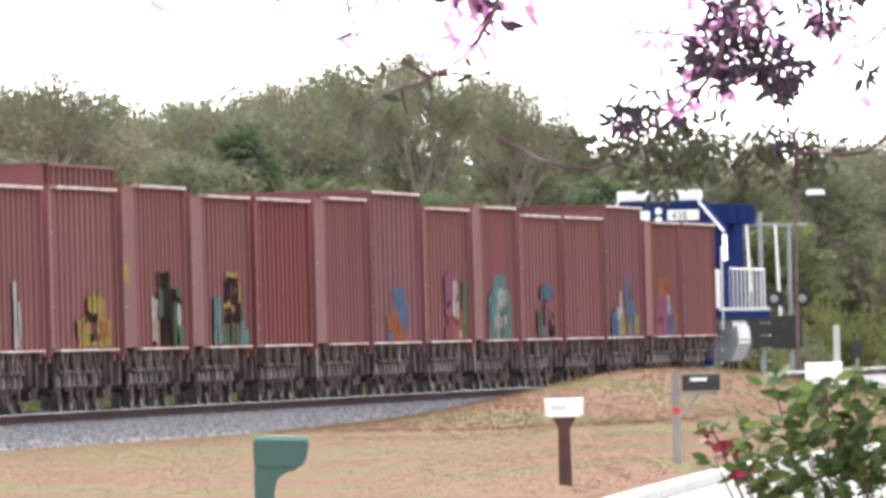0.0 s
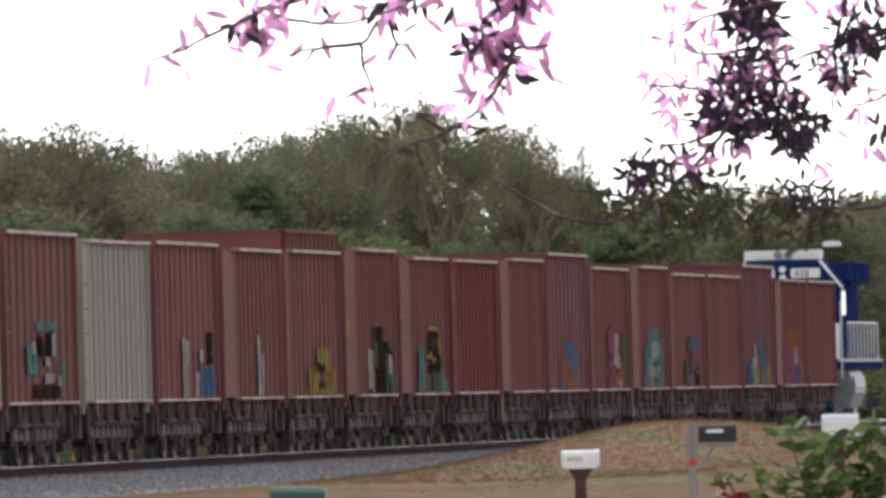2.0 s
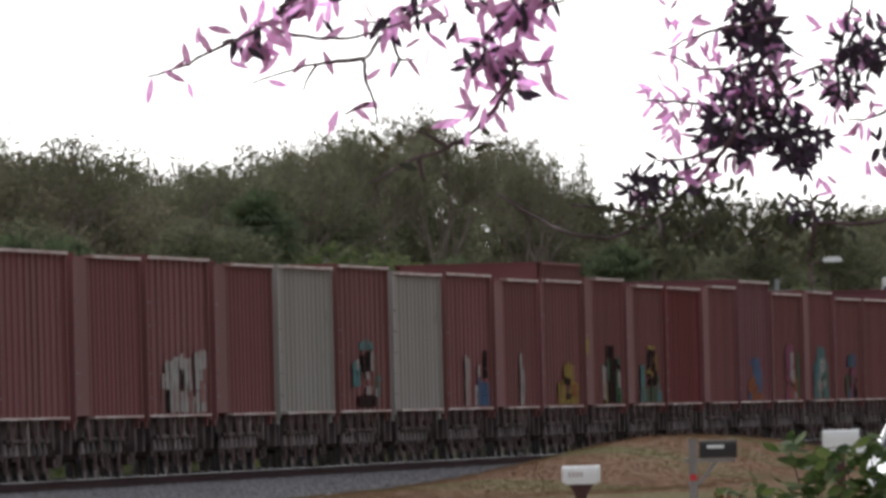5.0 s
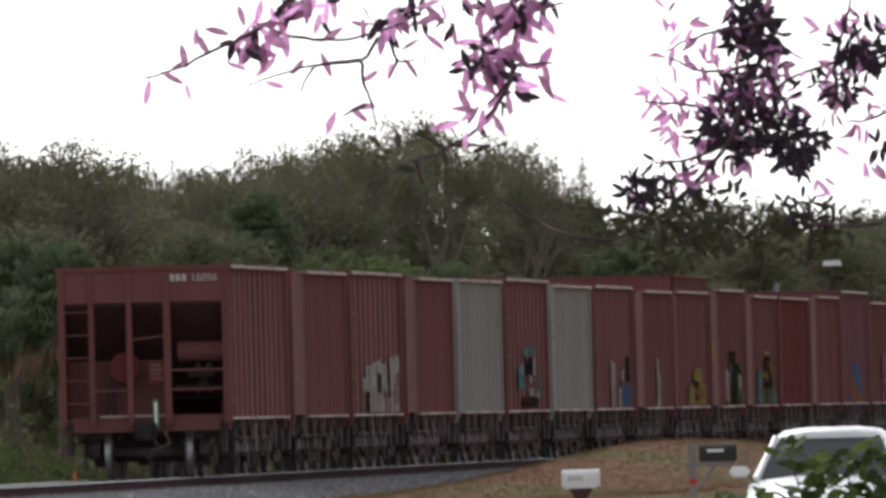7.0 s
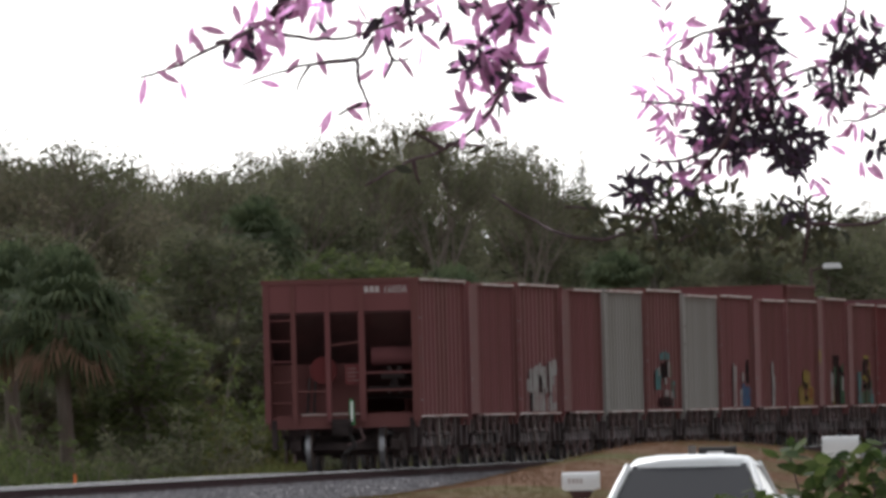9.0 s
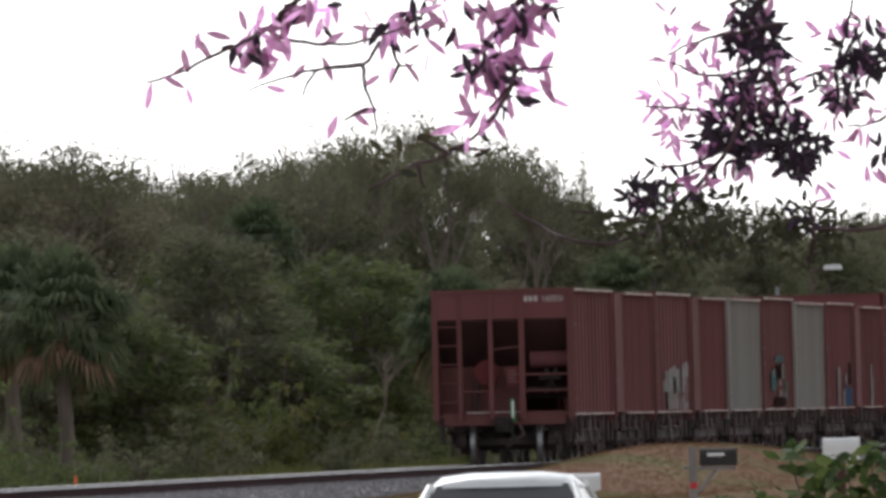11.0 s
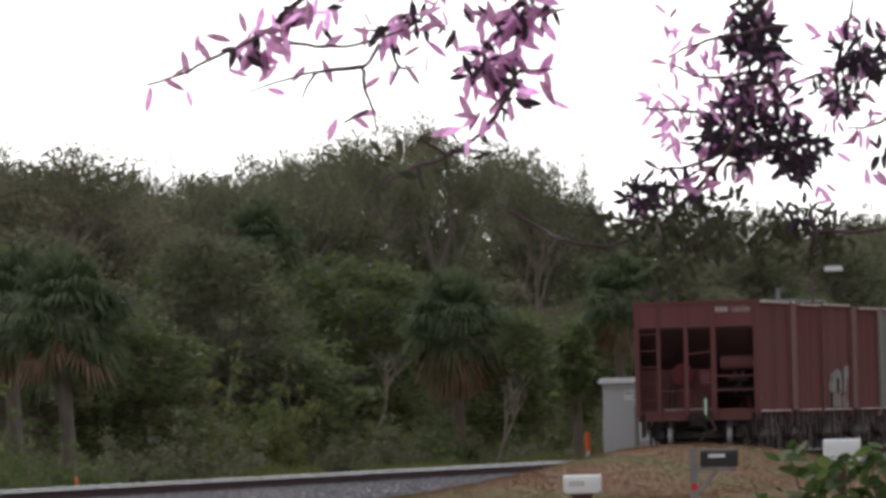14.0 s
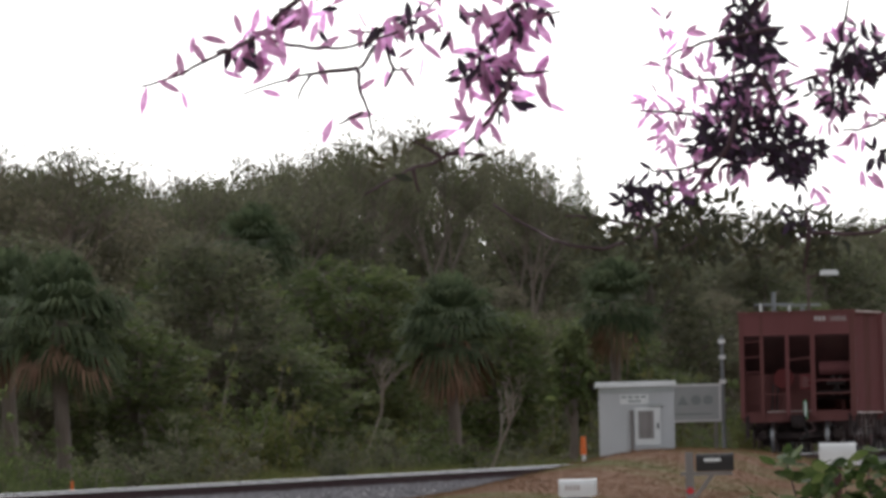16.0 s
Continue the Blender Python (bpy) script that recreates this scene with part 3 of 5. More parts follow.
    me.materials.append(M[mat])
    return me


def graffiti(car, pieces, seed):
    """Spray paint: (colour, from, to along the side, lower and upper height), in blocks broken by the ribs."""
    rnd = random.Random(seed)
    for n, (colour, y0, y1, z0, z1) in enumerate(pieces):
        y, x = y0, 1.566 + 0.0025 * n
        while y < y1 - 0.1:
            w = min(rnd.uniform(0.55, 0.95), y1 - y)
            side = min(y - y0 + w / 2, y1 - y - w / 2) / (y1 - y0)
            top = z0 + (z1 - z0) * min(1.0, 0.80 + 0.7 * side) * rnd.uniform(0.93, 1.03)
            cut = [z0, top] + [rnd.uniform(z0 + 0.15, top - 0.1) for k in range(rnd.choice((1, 2, 2, 3))) if top - z0 > 0.4]
            cut.sort()
            for k, (a, b) in enumerate(zip(cut, cut[1:])):
                if b - a < 0.04:
                    continue
                y_in, y_out = y + rnd.uniform(0.0, 0.12), y + w - rnd.uniform(0.03, 0.2)
                worn = rnd.random()
                if worn < 0.10 and k:
                    continue                              # flaked away
                tone = colour if worn < 0.86 else rnd.choice([p[0] for p in pieces])
                mid = (y_in + y_out) / 2
                pts = [(y_in, a), (mid, a + rnd.uniform(-0.02, 0.03)), (y_out, a), (y_out + rnd.uniform(-0.1, 0.1), (a + b) / 2), (y_out, b + rnd.uniform(-0.05, 0.03)), (mid, b + rnd.uniform(-0.02, 0.05)), (y_in, b + rnd.uniform(-0.05, 0.03)), (y_in + rnd.uniform(-0.1, 0.1), (a + b) / 2)]
                part("spray_patch", prism(B(), [(p, max(1.1, q)) for p, q in pts], "x", x - 0.004, x), tone, car)
            y += w


HEIGHTS = [3.86, 3.83, 3.87, 3.82, 3.84, 3.91, 3.83, 3.87, 3.82, 3.85, 3.95, 3.84, 3.84, 3.93, 4.10, 3.84, 3.93, 3.80, 3.81, 4.11, 3.80, 3.81]
PAINTS = {5: "grey", 7: "grey", 13: "maroon", 15: "plum", 20: "plum"}
SPRAY = {
    3: [("gr_white", 2.6, 10.8, 1.12, 2.15), ("gr_white", 8.6, 10.8, 1.9, 2.25), ("gr_black", 5.6, 6.8, 1.5, 1.9), ("red", 7.4, 8.4, 1.12, 1.5), ("red", 9.4, 10.4, 1.3, 1.7)],
    6: [("gr_teal", 4.8, 8.0, 2.27, 2.46), ("gr_black", 5.2, 8.4, 1.85, 2.27), ("gr_teal", 3.2, 5.0, 1.55, 2.08), ("gr_white", 6.0, 7.6, 1.38, 1.85), ("gr_green", 8.0, 9.4, 1.35, 1.8), ("gr_black", 4.4, 8.8, 1.14, 1.4)],
    8: [("gr_white", 4.8, 6.0, 1.12, 2.2), ("gr_white", 7.0, 8.8, 1.12, 2.05), ("gr_black", 9.4, 10.4, 1.7, 2.3), ("gr_blue", 8.9, 10.9, 1.12, 1.62)],
    9: [("gr_white", 6.6, 7.8, 1.12, 2.3)],
    10: [("gr_yellow", 4.6, 10.4, 1.12, 1.68), ("gr_yellow", 6.3, 9.2, 1.66, 2.05), ("gr_black", 6.3, 8.0, 1.55, 1.73), ("gr_black", 6.6, 8.3, 1.22, 1.36), ("gr_orange", 8.4, 9.8, 1.3, 1.6)],
    11: [("gr_black", 5.2, 10.6, 1.12, 2.2), ("gr_black", 5.9, 8.8, 2.15, 2.45), ("gr_white", 5.0, 6.2, 1.2, 1.98), ("gr_white", 9.6, 10.4, 1.3, 2.2), ("gr_green", 10.0, 10.8, 1.12, 1.5), ("gr_yellow", 0.1, 1.2, 2.2, 2.6)],
    12: [("gr_black", 6.2, 9.6, 1.5, 2.42), ("gr_green", 5.6, 9.4, 1.12, 1.5), ("gr_teal", 4.2, 5.8, 1.12, 2.0), ("gr_yellow", 6.0, 7.4, 1.78, 1.9), ("gr_yellow", 6.6, 9.0, 2.36, 2.46), ("gr_teal", 9.4, 10.8, 1.12, 1.8)],
    15: [("gr_orange", 3.7, 8.7, 1.12, 1.72), ("gr_blue", 4.6, 7.8, 1.7, 2.2), ("gr_blue", 7.0, 8.8, 1.3, 1.9)],
    16: [("gr_pink", 5.4, 8.3, 1.6, 2.6), ("gr_pink", 5.2, 7.0, 1.12, 1.6), ("gr_white", 7.1, 8.6, 1.55, 2.4), ("gr_orange", 6.8, 9.8, 1.12, 1.72), ("gr_green", 9.5, 10.5, 1.2, 2.35)],
    17: [("gr_teal", 4.0, 10.2, 1.12, 2.2), ("gr_teal", 5.2, 8.8, 2.15, 2.5), ("gr_white", 6.4, 8.8, 1.8, 2.2), ("gr_white", 5.4, 7.6, 1.35, 1.6), ("gr_green", 8.0, 9.2, 1.4, 1.9)],
    18: [("gr_black", 5.6, 9.6, 1.12, 1.75), ("gr_blue", 5.8, 9.2, 1.95, 2.32), ("gr_green", 4.8, 6.2, 1.15, 1.75), ("gr_pink", 6.8, 8.8, 1.5, 1.95)],
    20: [("gr_white", 3.6, 5.6, 1.12, 2.2), ("gr_blue", 1.9, 4.0, 1.12, 1.7), ("gr_yellow", 4.0, 6.0, 1.15, 1.6), ("gr_green", 6.2, 8.2, 1.12, 2.5), ("gr_blue", 7.6, 9.0, 1.12, 1.9), ("gr_yellow", 8.8, 10.2, 1.15, 1.6)],
    21: [("gr_pink", 3.9, 7.6, 1.12, 2.1), ("gr_orange", 4.6, 8.6, 2.0, 2.5), ("gr_blue", 7.2, 9.4, 1.12, 1.9), ("gr_white", 7.2, 8.2, 1.6, 2.1), ("gr_orange", 9.2, 10.6, 1.2, 1.7)],
}
WAGONS = []


def make_train():
    for i, height in enumerate(HEIGHTS):
        n = i + 1
        paint = PAINTS.get(n, "red")
        words = {"red": "rust-red", "grey": "weathered-grey", "maroon": "dark maroon", "plum": "plum-brown"}[paint]
        extra = " with graffiti, on rails" if n in SPRAY else " with pale top rail, on rails"
        car = hopper(height, paint, words + " ribbed steel hopper wagon" + extra, ribs=11 if n % 3 else 10, raised=0.36 if n == 10 else 0.0, plain_end=2.9 if n in (2, 4, 9, 11, 12, 14, 17, 21) else 1.3 if n in (5, 7, 10, 13, 16, 18) else 0.0)
        if n == 1:
            brake_end(car, height)
        if n in SPRAY:
            graffiti(car, SPRAY[n], n)
        WAGONS.append((car, i * PITCH_CAR))


def make_locomotive():
    """A road engine with its cab end towards the wagons; rear at y=0."""
    loco = new("locomotive")
    tagged(loco, "blue and grey diesel locomotive with white number boards", "locomotive", "engines of the train")
    w = 1.52
    bm = B()
    prism(bm, [(-w, 1.75), (w, 1.75), (w, 3.75), (0.98, 4.48), (-0.98, 4.48), (-w, 3.75)], "y", 1.6, 4.6)
    part("cab", bm, "blue", loco, bevel=0.03)
    # white strips paint the bright highlight on the cab's sloping roof edges
    for s in (-1, 1):
        bm = B()
        prism(bm, [(s * 1.0, 4.50), (s * (w + 0.10), 3.72), (s * (w + 0.10), 3.64), (s * 1.0, 4.40)], "y", 1.5, 1.75)
        part("roof_edge", bm, "white", loco, "sloping roof edge painted white as a highlight")
    bm = B()
    prism(bm, [(-0.95, 1.75), (0.95, 1.75), (0.95, 3.0), (0.7, 3.3), (-0.7, 3.3), (-0.95, 3.0)], "y", 0.5, 1.6)
    part("nose", bm, "blue", loco, bevel=0.04)
    for s in (-1, 1):
        nb = part("number_board", box(B(), s * 0.62 - 0.4, s * 0.62 + 0.4, 1.55, 1.62, 3.98, 4.24), "lens", loco, "white number board with dark digits", bevel=0.02)
        ob = part("digits", text_mesh("438", 0.27, "black"), "black", nb)
        ob.matrix_basis = pose(s * 0.62 - 0.30, 1.545, 4.01, 90, 0, 0)
    for z in (4.0, 4.22):
        bm = B()
        tube(bm, (0, 1.52, z), (0, 1.62, z), 0.09, n=14)
        part("headlight", bm, "lens", loco, "round headlight lens")
    for s in (-1, 1):
        x0, x1 = sorted((s * 0.25, s * 1.1))
        part("windscreen", box(B(), x0, x1, 1.56, 1.61, 3.25, 3.72), "glass", loco, "dark windscreen")
    for s in (-1, 1):
        part("side_window", box(B(), s * w - 0.02, s * w + 0.02, 2.3, 3.9, 2.95, 3.6), "glass", loco)
    bm = B()
    box(bm, -1.05, 1.05, 1.7, 2.5, 4.48, 4.74)
    part("roof_box", bm, "white", loco, "white roof-top cooler", bevel=0.03)
    bm = B()
    for x in (-0.12, 0.16):
        tube(bm, (x, 1.62, 4.62), (x, 1.8, 4.62), 0.12, 0.05, n=14)
    part("horn", bm, "silver", loco)
    bm = B()
    prism(bm, [(-0.95, 1.75), (0.95, 1.75), (0.95, 3.95), (0.6, 4.3), (-0.6, 4.3), (-0.95, 3.95)], "y", 4.6, 18.2)
    part("long_hood", bm, "blue", loco, bevel=0.03)
    bm = B()
    for y in (6.0, 9.5, 13.0):
        box(bm, -1.5, 1.5, y, y + 1.9, 3.9, 4.4)
    part("radiator", bm, "blue", loco)
    bm = B()
    box(bm, -1.55, 1.55, 0.15, 19.0, 1.5, 1.75)
    part("deck", bm, "blue", loco)
    for s in (-1, 1):
        part("deck_edge", box(B(), s * 1.56 - 0.01, s * 1.56 + 0.01, 0.15, 19.0, 1.68, 1.76), "silver", loco, "light grey walkway edge")
    bm = B()
    box(bm, 1.45, 1.53, 1.6, 4.6, 1.75, 2.9)
    part("cab_side_panel", bm, "blue", loco)
    bm = B()
    for s in (-1, 1):
        for k in range(10):
            y = 4.9 + k * 1.45
            tube(bm, (s * 1.5, y, 1.75), (s * 1.5, y, 2.75), 0.025, n=6)
        tube(bm, (s * 1.5, 4.9, 2.75), (s * 1.5, 18.0, 2.75), 0.025, n=6)
        for k in range(5):
            tube(bm, (s * 1.5, 0.2 + k * 0.3, 1.75), (s * 1.5, 0.2 + k * 0.3, 2.7), 0.025, n=6)
        tube(bm, (s * 1.5, 0.2, 2.7), (s * 1.5, 1.5, 2.7), 0.025, n=6)
        tube(bm, (s * 1.56, 1.5, 1.2), (s * 1.56, 1.5, 3.3), 0.025, n=6)
    for k in range(7):
        x = -1.4 + k * 0.466
        tube(bm, (x, 0.18, 1.75), (x, 0.18, 2.6), 0.025, n=6)
    tube(bm, (-1.5, 0.18, 2.6), (1.5, 0.18, 2.6), 0.03, n=6)
    part("handrail", bm, "white", loco, "white handrails")
    bm = B()
    for s in (-1, 1):
        for y in (0.4, 18.4):
            for k in range(4):
                box(bm, s * 1.45 - 0.12, s * 1.45 + 0.12, y, y + 0.5, 0.35 + k * 0.33, 0.39 + k * 0.33)
    part("steps", bm, "silver", loco)
    bm = B()
    prism(bm, [(-1.5, 1.35), (1.5, 1.35), (1.55, 0.9), (1.35, 0.4), (-1.35, 0.4), (-1.55, 0.9)], "y", 7.2, 11.8)
    part("fuel_tank", bm, "silver", loco, "pale fuel tank", bevel=0.06)
    bm = B()
    for s in (-1, 1):
        tube(bm, (s * 1.25, 6.6, 1.28), (s * 1.25, 12.0, 1.28), 0.2, n=14)
    part("air_tank", bm, "silver", loco)
    bm = B()
    box(bm, -1.4, 1.4, 0.05, 0.2, 0.3, 1.5)
    box(bm, -0.15, 0.15, -0.45, 0.2, 0.72, 1.0)
    part("pilot", bm, "blue", loco)
    bm = B()
    for yc in (3.2, 15.6):
        for s in (-1, 1):
            prism(bm, [(yc - 2.3, 0.55), (yc - 2.2, 0.95), (yc + 2.2, 0.95), (yc + 2.3, 0.55), (yc + 1.5, 0.4), (yc - 1.5, 0.4)], "x", s * 1.05 - 0.1, s * 1.05 + 0.1)
    part("bogie_frame", bm, "under", loco)
    for yc in (1.5, 3.2, 4.9, 13.9, 15.6, 17.3):
        for s in (-1, 1):
            wh = part("wheel", WHEEL, "", loco)
            wh.matrix_basis = pose(s * 0.75, yc, 0.46, 0, 0, 0 if s > 0 else 180)
    WAGONS.append((loco, 22 * PITCH_CAR + 0.3))
    return loco


make_train()
make_locomotive()


# ---- woods beyond the track ----
def leaf_cloud(rnd, blobs, count, size, droop=0.0, loose=0.10, reach=1.35):
    """Leaves strewn in a set of blobs (centre, radii): pointed quads of random turn."""
    g = np.random.default_rng(rnd)
    weights = np.array([b[1][0] * b[1][1] * b[1][2] for b in blobs]) ** 0.6
    pick = g.choice(len(blobs), size=count, p=weights / weights.sum())
    centre = np.array([b[0] for b in blobs])[pick]
    radii = np.array([b[1] for b in blobs])[pick]
    d = g.normal(size=(count, 3))
    d /= np.linalg.norm(d, axis=1)[:, None]
    rr = g.uniform(0.35, 1.0, count) ** 0.5
    rr = np.where(g.uniform(size=count) < loose, rr * g.uniform(1.0, reach, count), rr)
    p = centre + d * radii * rr[:, None]
    u = g.normal(size=(count, 3))
    u[:, 2] -= droop
    u /= np.linalg.norm(u, axis=1)[:, None]
    w = np.cross(u, g.normal(size=(count, 3)))
    w /= np.linalg.norm(w, axis=1)[:, None]
    s = size * g.uniform(0.6, 1.4, count)[:, None]
    verts = np.stack([p - u * s, p - w * s * 0.42, p + u * s, p + w * s * 0.42], 1).reshape(-1, 3)
    faces = np.arange(count * 4).reshape(-1, 4)
    return verts, faces


def limbs(bm, rnd, top, spread, blobs, r0):
    tube(bm, (0, 0, -0.4), (0.1, 0, top * 0.45), r0, r0 * 0.7, 8)
    tube(bm, (0.1, 0, top * 0.45), (0, 0.1, top * 0.85), r0 * 0.7, r0 * 0.25, 7)
    for c, r in blobs:
        z = rnd.uniform(0.25, 0.6) * top
        mid = (c[0] * 0.5 + rnd.uniform(-0.3, 0.3), c[1] * 0.5, (z + c[2]) / 2 + 0.3)
        tube(bm, (0.05, 0, z), mid, r0 * 0.4, r0 * 0.25, 6)
        tube(bm, mid, c, r0 * 0.25, r0 * 0.08, 5)
        for k in range(3):
            e = [c[j] + rnd.uniform(-1.0, 1.0) * r[j] for j in range(3)]
            e[2] += 0.2 * r[2]
            tube(bm, c, e, r0 * 0.1, r0 * 0.03, 4)


def make_tree(seed, top, spread, mat, leaves, size, bottom=0.3, label="", blobs_n=14):
    rnd = random.Random(seed)
    tree = new("tree")
    tagged(tree, label, "tree", "trees of the wood")
    blobs = [((0.2 * spread, 0, top * 0.90), (spread * 0.3, spread * 0.3, top * 0.09)), ((-0.3 * spread, 0.1, top * 0.84), (spread * 0.33, spread * 0.33, top * 0.08))]
    for k in range(blobs_n):
        lift = (k + 0.5) / blobs_n
        z = top * (bottom + (0.9 - bottom) * lift)
        dome = math.sqrt(max(0.12, 1 - max(0.0, lift - 0.35) ** 2 / 0.5))
        reach = spread * dome * rnd.uniform(0.35, 0.75)
        a = k * 2.4 + rnd.uniform(-0.5, 0.5)
        r = spread * rnd.uniform(0.2, 0.42)
        blobs.append(((reach * math.cos(a), reach * math.sin(a), z), (r, r, r * rnd.uniform(0.65, 0.9))))
    bm = B()
    limbs(bm, rnd, top, spread, blobs, 0.05 * top ** 0.5 + 0.02 * top ** 0.5)
    part("trunk", bm, "bark", tree)
    verts, faces = leaf_cloud(seed, blobs, leaves, size, loose=0.16, reach=1.45)
    inner = [(c, tuple(q * 0.72 for q in r)) for c, r in blobs] + [((0, 0, top * (bottom + 0.08 + 0.1 * k)), (spread * 0.6, spread * 0.6, top * 0.09)) for k in range(int((0.84 - bottom) * 10))]
    more, wide = leaf_cloud(seed + 1, inner, leaves // 5, size * 2.5)
    verts, faces = np.concatenate([verts, more]), np.concatenate([faces, wide + len(verts)])
    part("crown", flat_mesh("crown", verts.tolist(), faces.tolist(), mat), "", tree)
    return tree


def scaled(x, y, z, turn, sx, sz):
    return pose(x, y, z, 0, 0, turn) @ Matrix.Diagonal((sx, sx, sz, 1))


# farthest skyline: distance ahead, offset from the track, height of the top
SKYLINE = [(506, -19, 8.5), (552, -23, 9.1), (599, -27, 9.6), (531, -19, 8.8), (577, -23, 9.3), (625, -27, 9.9), (554, -19, 9.0),
           (602, -23, 9.6), (651, -27, 10.3), (577, -19, 9.2), (628, -23, 9.7), (682, -27, 10.4), (604, -19, 9.3), (661, -23, 10.0),
           (720, -27, 11.1), (641, -19, 9.9), (702, -23, 10.3), (766, -27, 10.9), (682, -19, 9.6), (748, -23, 10.2), (814, -27, 10.7),
           (723, -19, 9.4)]
SKYLINE_FAR = [(738, -19, 9.5), (808, -23, 10.4), (768, -19, 10.1), (841, -23, 10.5), (800, -19, 9.6), (878, -23, 10.2), (836, -19, 9.9),
               (918, -23, 10.8), (875, -19, 10.9), (963, -23, 11.9)]
# thin crowns that stand above the closed canopy
LACE = [(532, -21, 9.1), (577, -25, 9.6), (517, -18, 9.0), (567, -21, 9.6), (616, -25, 10.0), (558, -18, 9.5), (600, -21, 10.4),
        (654, -25, 11.0), (583, -18, 10.2), (624, -21, 11.1), (676, -25, 11.7), (607, -18, 11.0), (649, -21, 11.9), (707, -25, 13.0),
        (635, -18, 11.5), (690, -21, 12.0), (752, -25, 12.7), (674, -18, 11.1), (723, -21, 11.2), (882, -25, 11.4), (839, -18, 10.4), (906, -21, 11.7)]


SPIRE = (5.5, 734, 11.4)


def make_lacy_tree(seed, mat, label):
    """A forked trunk whose limbs end in many small loose sprays of leaves."""
    rnd = random.Random(seed)
    tree = new("tree")
    tagged(tree, label, "tree", "trees of the wood")
    bm, sprays = B(), []

    def fork(a, d, length, r, depth):
        b = a + d * length
        tube(bm, a, b, r, r * 0.68, 6)
        if depth <= 1:
            for k in range(2 if depth else 1):
                q = a + d * length * rnd.uniform(0.5, 1.1)
                c = q + Vector((rnd.gauss(0, 0.3), rnd.gauss(0, 0.3), rnd.gauss(0.08, 0.2)))
                e = rnd.uniform(0.14, 0.42)
                sprays.append((tuple(c), (e * 1.25, e * 1.25, e * 0.75)))
        if depth:
            for k in range(3 if depth > 1 else 2):
                e = (d + Vector((rnd.uniform(-0.85, 0.85), rnd.uniform(-0.85, 0.85), rnd.uniform(-0.15, 0.35)))).normalized()
                fork(b, e, length * rnd.uniform(0.66, 0.86), r * 0.62, depth - 1)
    fork(Vector((0, 0, -0.3)), Vector((0.04, 0.02, 1)).normalized(), 5.4, 0.17, 0)
    for k in range(4):
        a = k * 1.6 + rnd.uniform(-0.4, 0.4)
        fork(Vector((0.2, 0.1, 4.6 + 0.2 * k)), Vector((0.42 * math.cos(a), 0.42 * math.sin(a), 0.9)).normalized(), 1.75, 0.10, 4)
    peak = sorted(c[2] + r[2] for c, r in sprays)[-6]
    fit = Matrix.Diagonal((1, 1, 10 / peak, 1))
    bm.transform(fit)
    sprays = [((c[0], c[1], c[2] * 10 / peak), r) for c, r in sprays]
    part("trunk", bm, "bark", tree)
    verts, faces = leaf_cloud(seed, sprays, 6800, 0.072, loose=0.25, reach=1.7)
    part("crown", flat_mesh("crown", verts.tolist(), faces.tolist(), mat), "", tree)
    return tree


def make_thicket(seed, mat, label):
    """A ragged shrub: many leaning stems of different lengths, each with leaves in loose tufts."""
    rnd = random.Random(seed)
    shrub = new("shrub")
    tagged(shrub, label, "shrub", "shrubs of the wood edge")
    bm, tufts = B(), []
    for k in range(26):
        a, lean = rnd.uniform(0, math.tau), rnd.uniform(0.1, 1.0) ** 0.7
        length = rnd.uniform(0.9, 3.1) * (1.1 - 0.45 * lean)
        d = Vector((lean * math.cos(a), lean * math.sin(a), 1.1)).normalized()
        p = Vector((rnd.uniform(-0.9, 0.9), rnd.uniform(-0.9, 0.9), -0.1))
        steps = 5
        for n in range(steps):
            q = p + d * length / steps
            tube(bm, p, q, 0.028 * (1 - n / 7), 0.028 * (1 - (n + 1) / 7), 5)
            e = rnd.uniform(0.10, 0.30) * (1.25 - 0.13 * n)
            tufts.append((tuple(q + Vector((rnd.gauss(0, 0.12), rnd.gauss(0, 0.12), 0))), (e, e, e * 0.8)))
            p, d = q, (d + Vector((rnd.gauss(0, 0.15), rnd.gauss(0, 0.15), -0.08))).normalized()
    part("stem", bm, "bark", shrub)
    verts, faces = leaf_cloud(seed, tufts, 6800, 0.062, droop=0.5, loose=0.35, reach=2.0)
    part("foliage", flat_mesh("foliage", verts.tolist(), faces.tolist(), mat), "", shrub)
    return shrub


def make_spire():
    """A narrow pointed evergreen that stands clear of the canopy."""
    tree = new("conifer")
    tagged(tree, "narrow pointed evergreen rising from a wood", "tree", "trees of the wood")
    top = SPIRE[2] - 0.5
    part("trunk", tube(B(), (0, 0, -0.3), (0, 0, top - 0.1), 0.12, 0.015, 8), "bark", tree)
    whorls = []
    for k in range(60):
        f = k / 59
        a, out = k * 2.4, (0.06 + 0.75 * (1 - f)) * (0.55 + 0.45 * math.sin(k * 1.7) ** 2)
        e = 0.13 + 0.28 * (1 - f)
        whorls.append(((out * math.cos(a), out * math.sin(a), top * (0.45 + 0.57 * f) + 0.15), (e, e, e * 1.1)))
    verts, faces = leaf_cloud(451, whorls, 5200, 0.045, loose=0.25, reach=1.6)
    part("crown", flat_mesh("crown", verts.tolist(), faces.tolist(), "oak"), "", tree)
    return tree


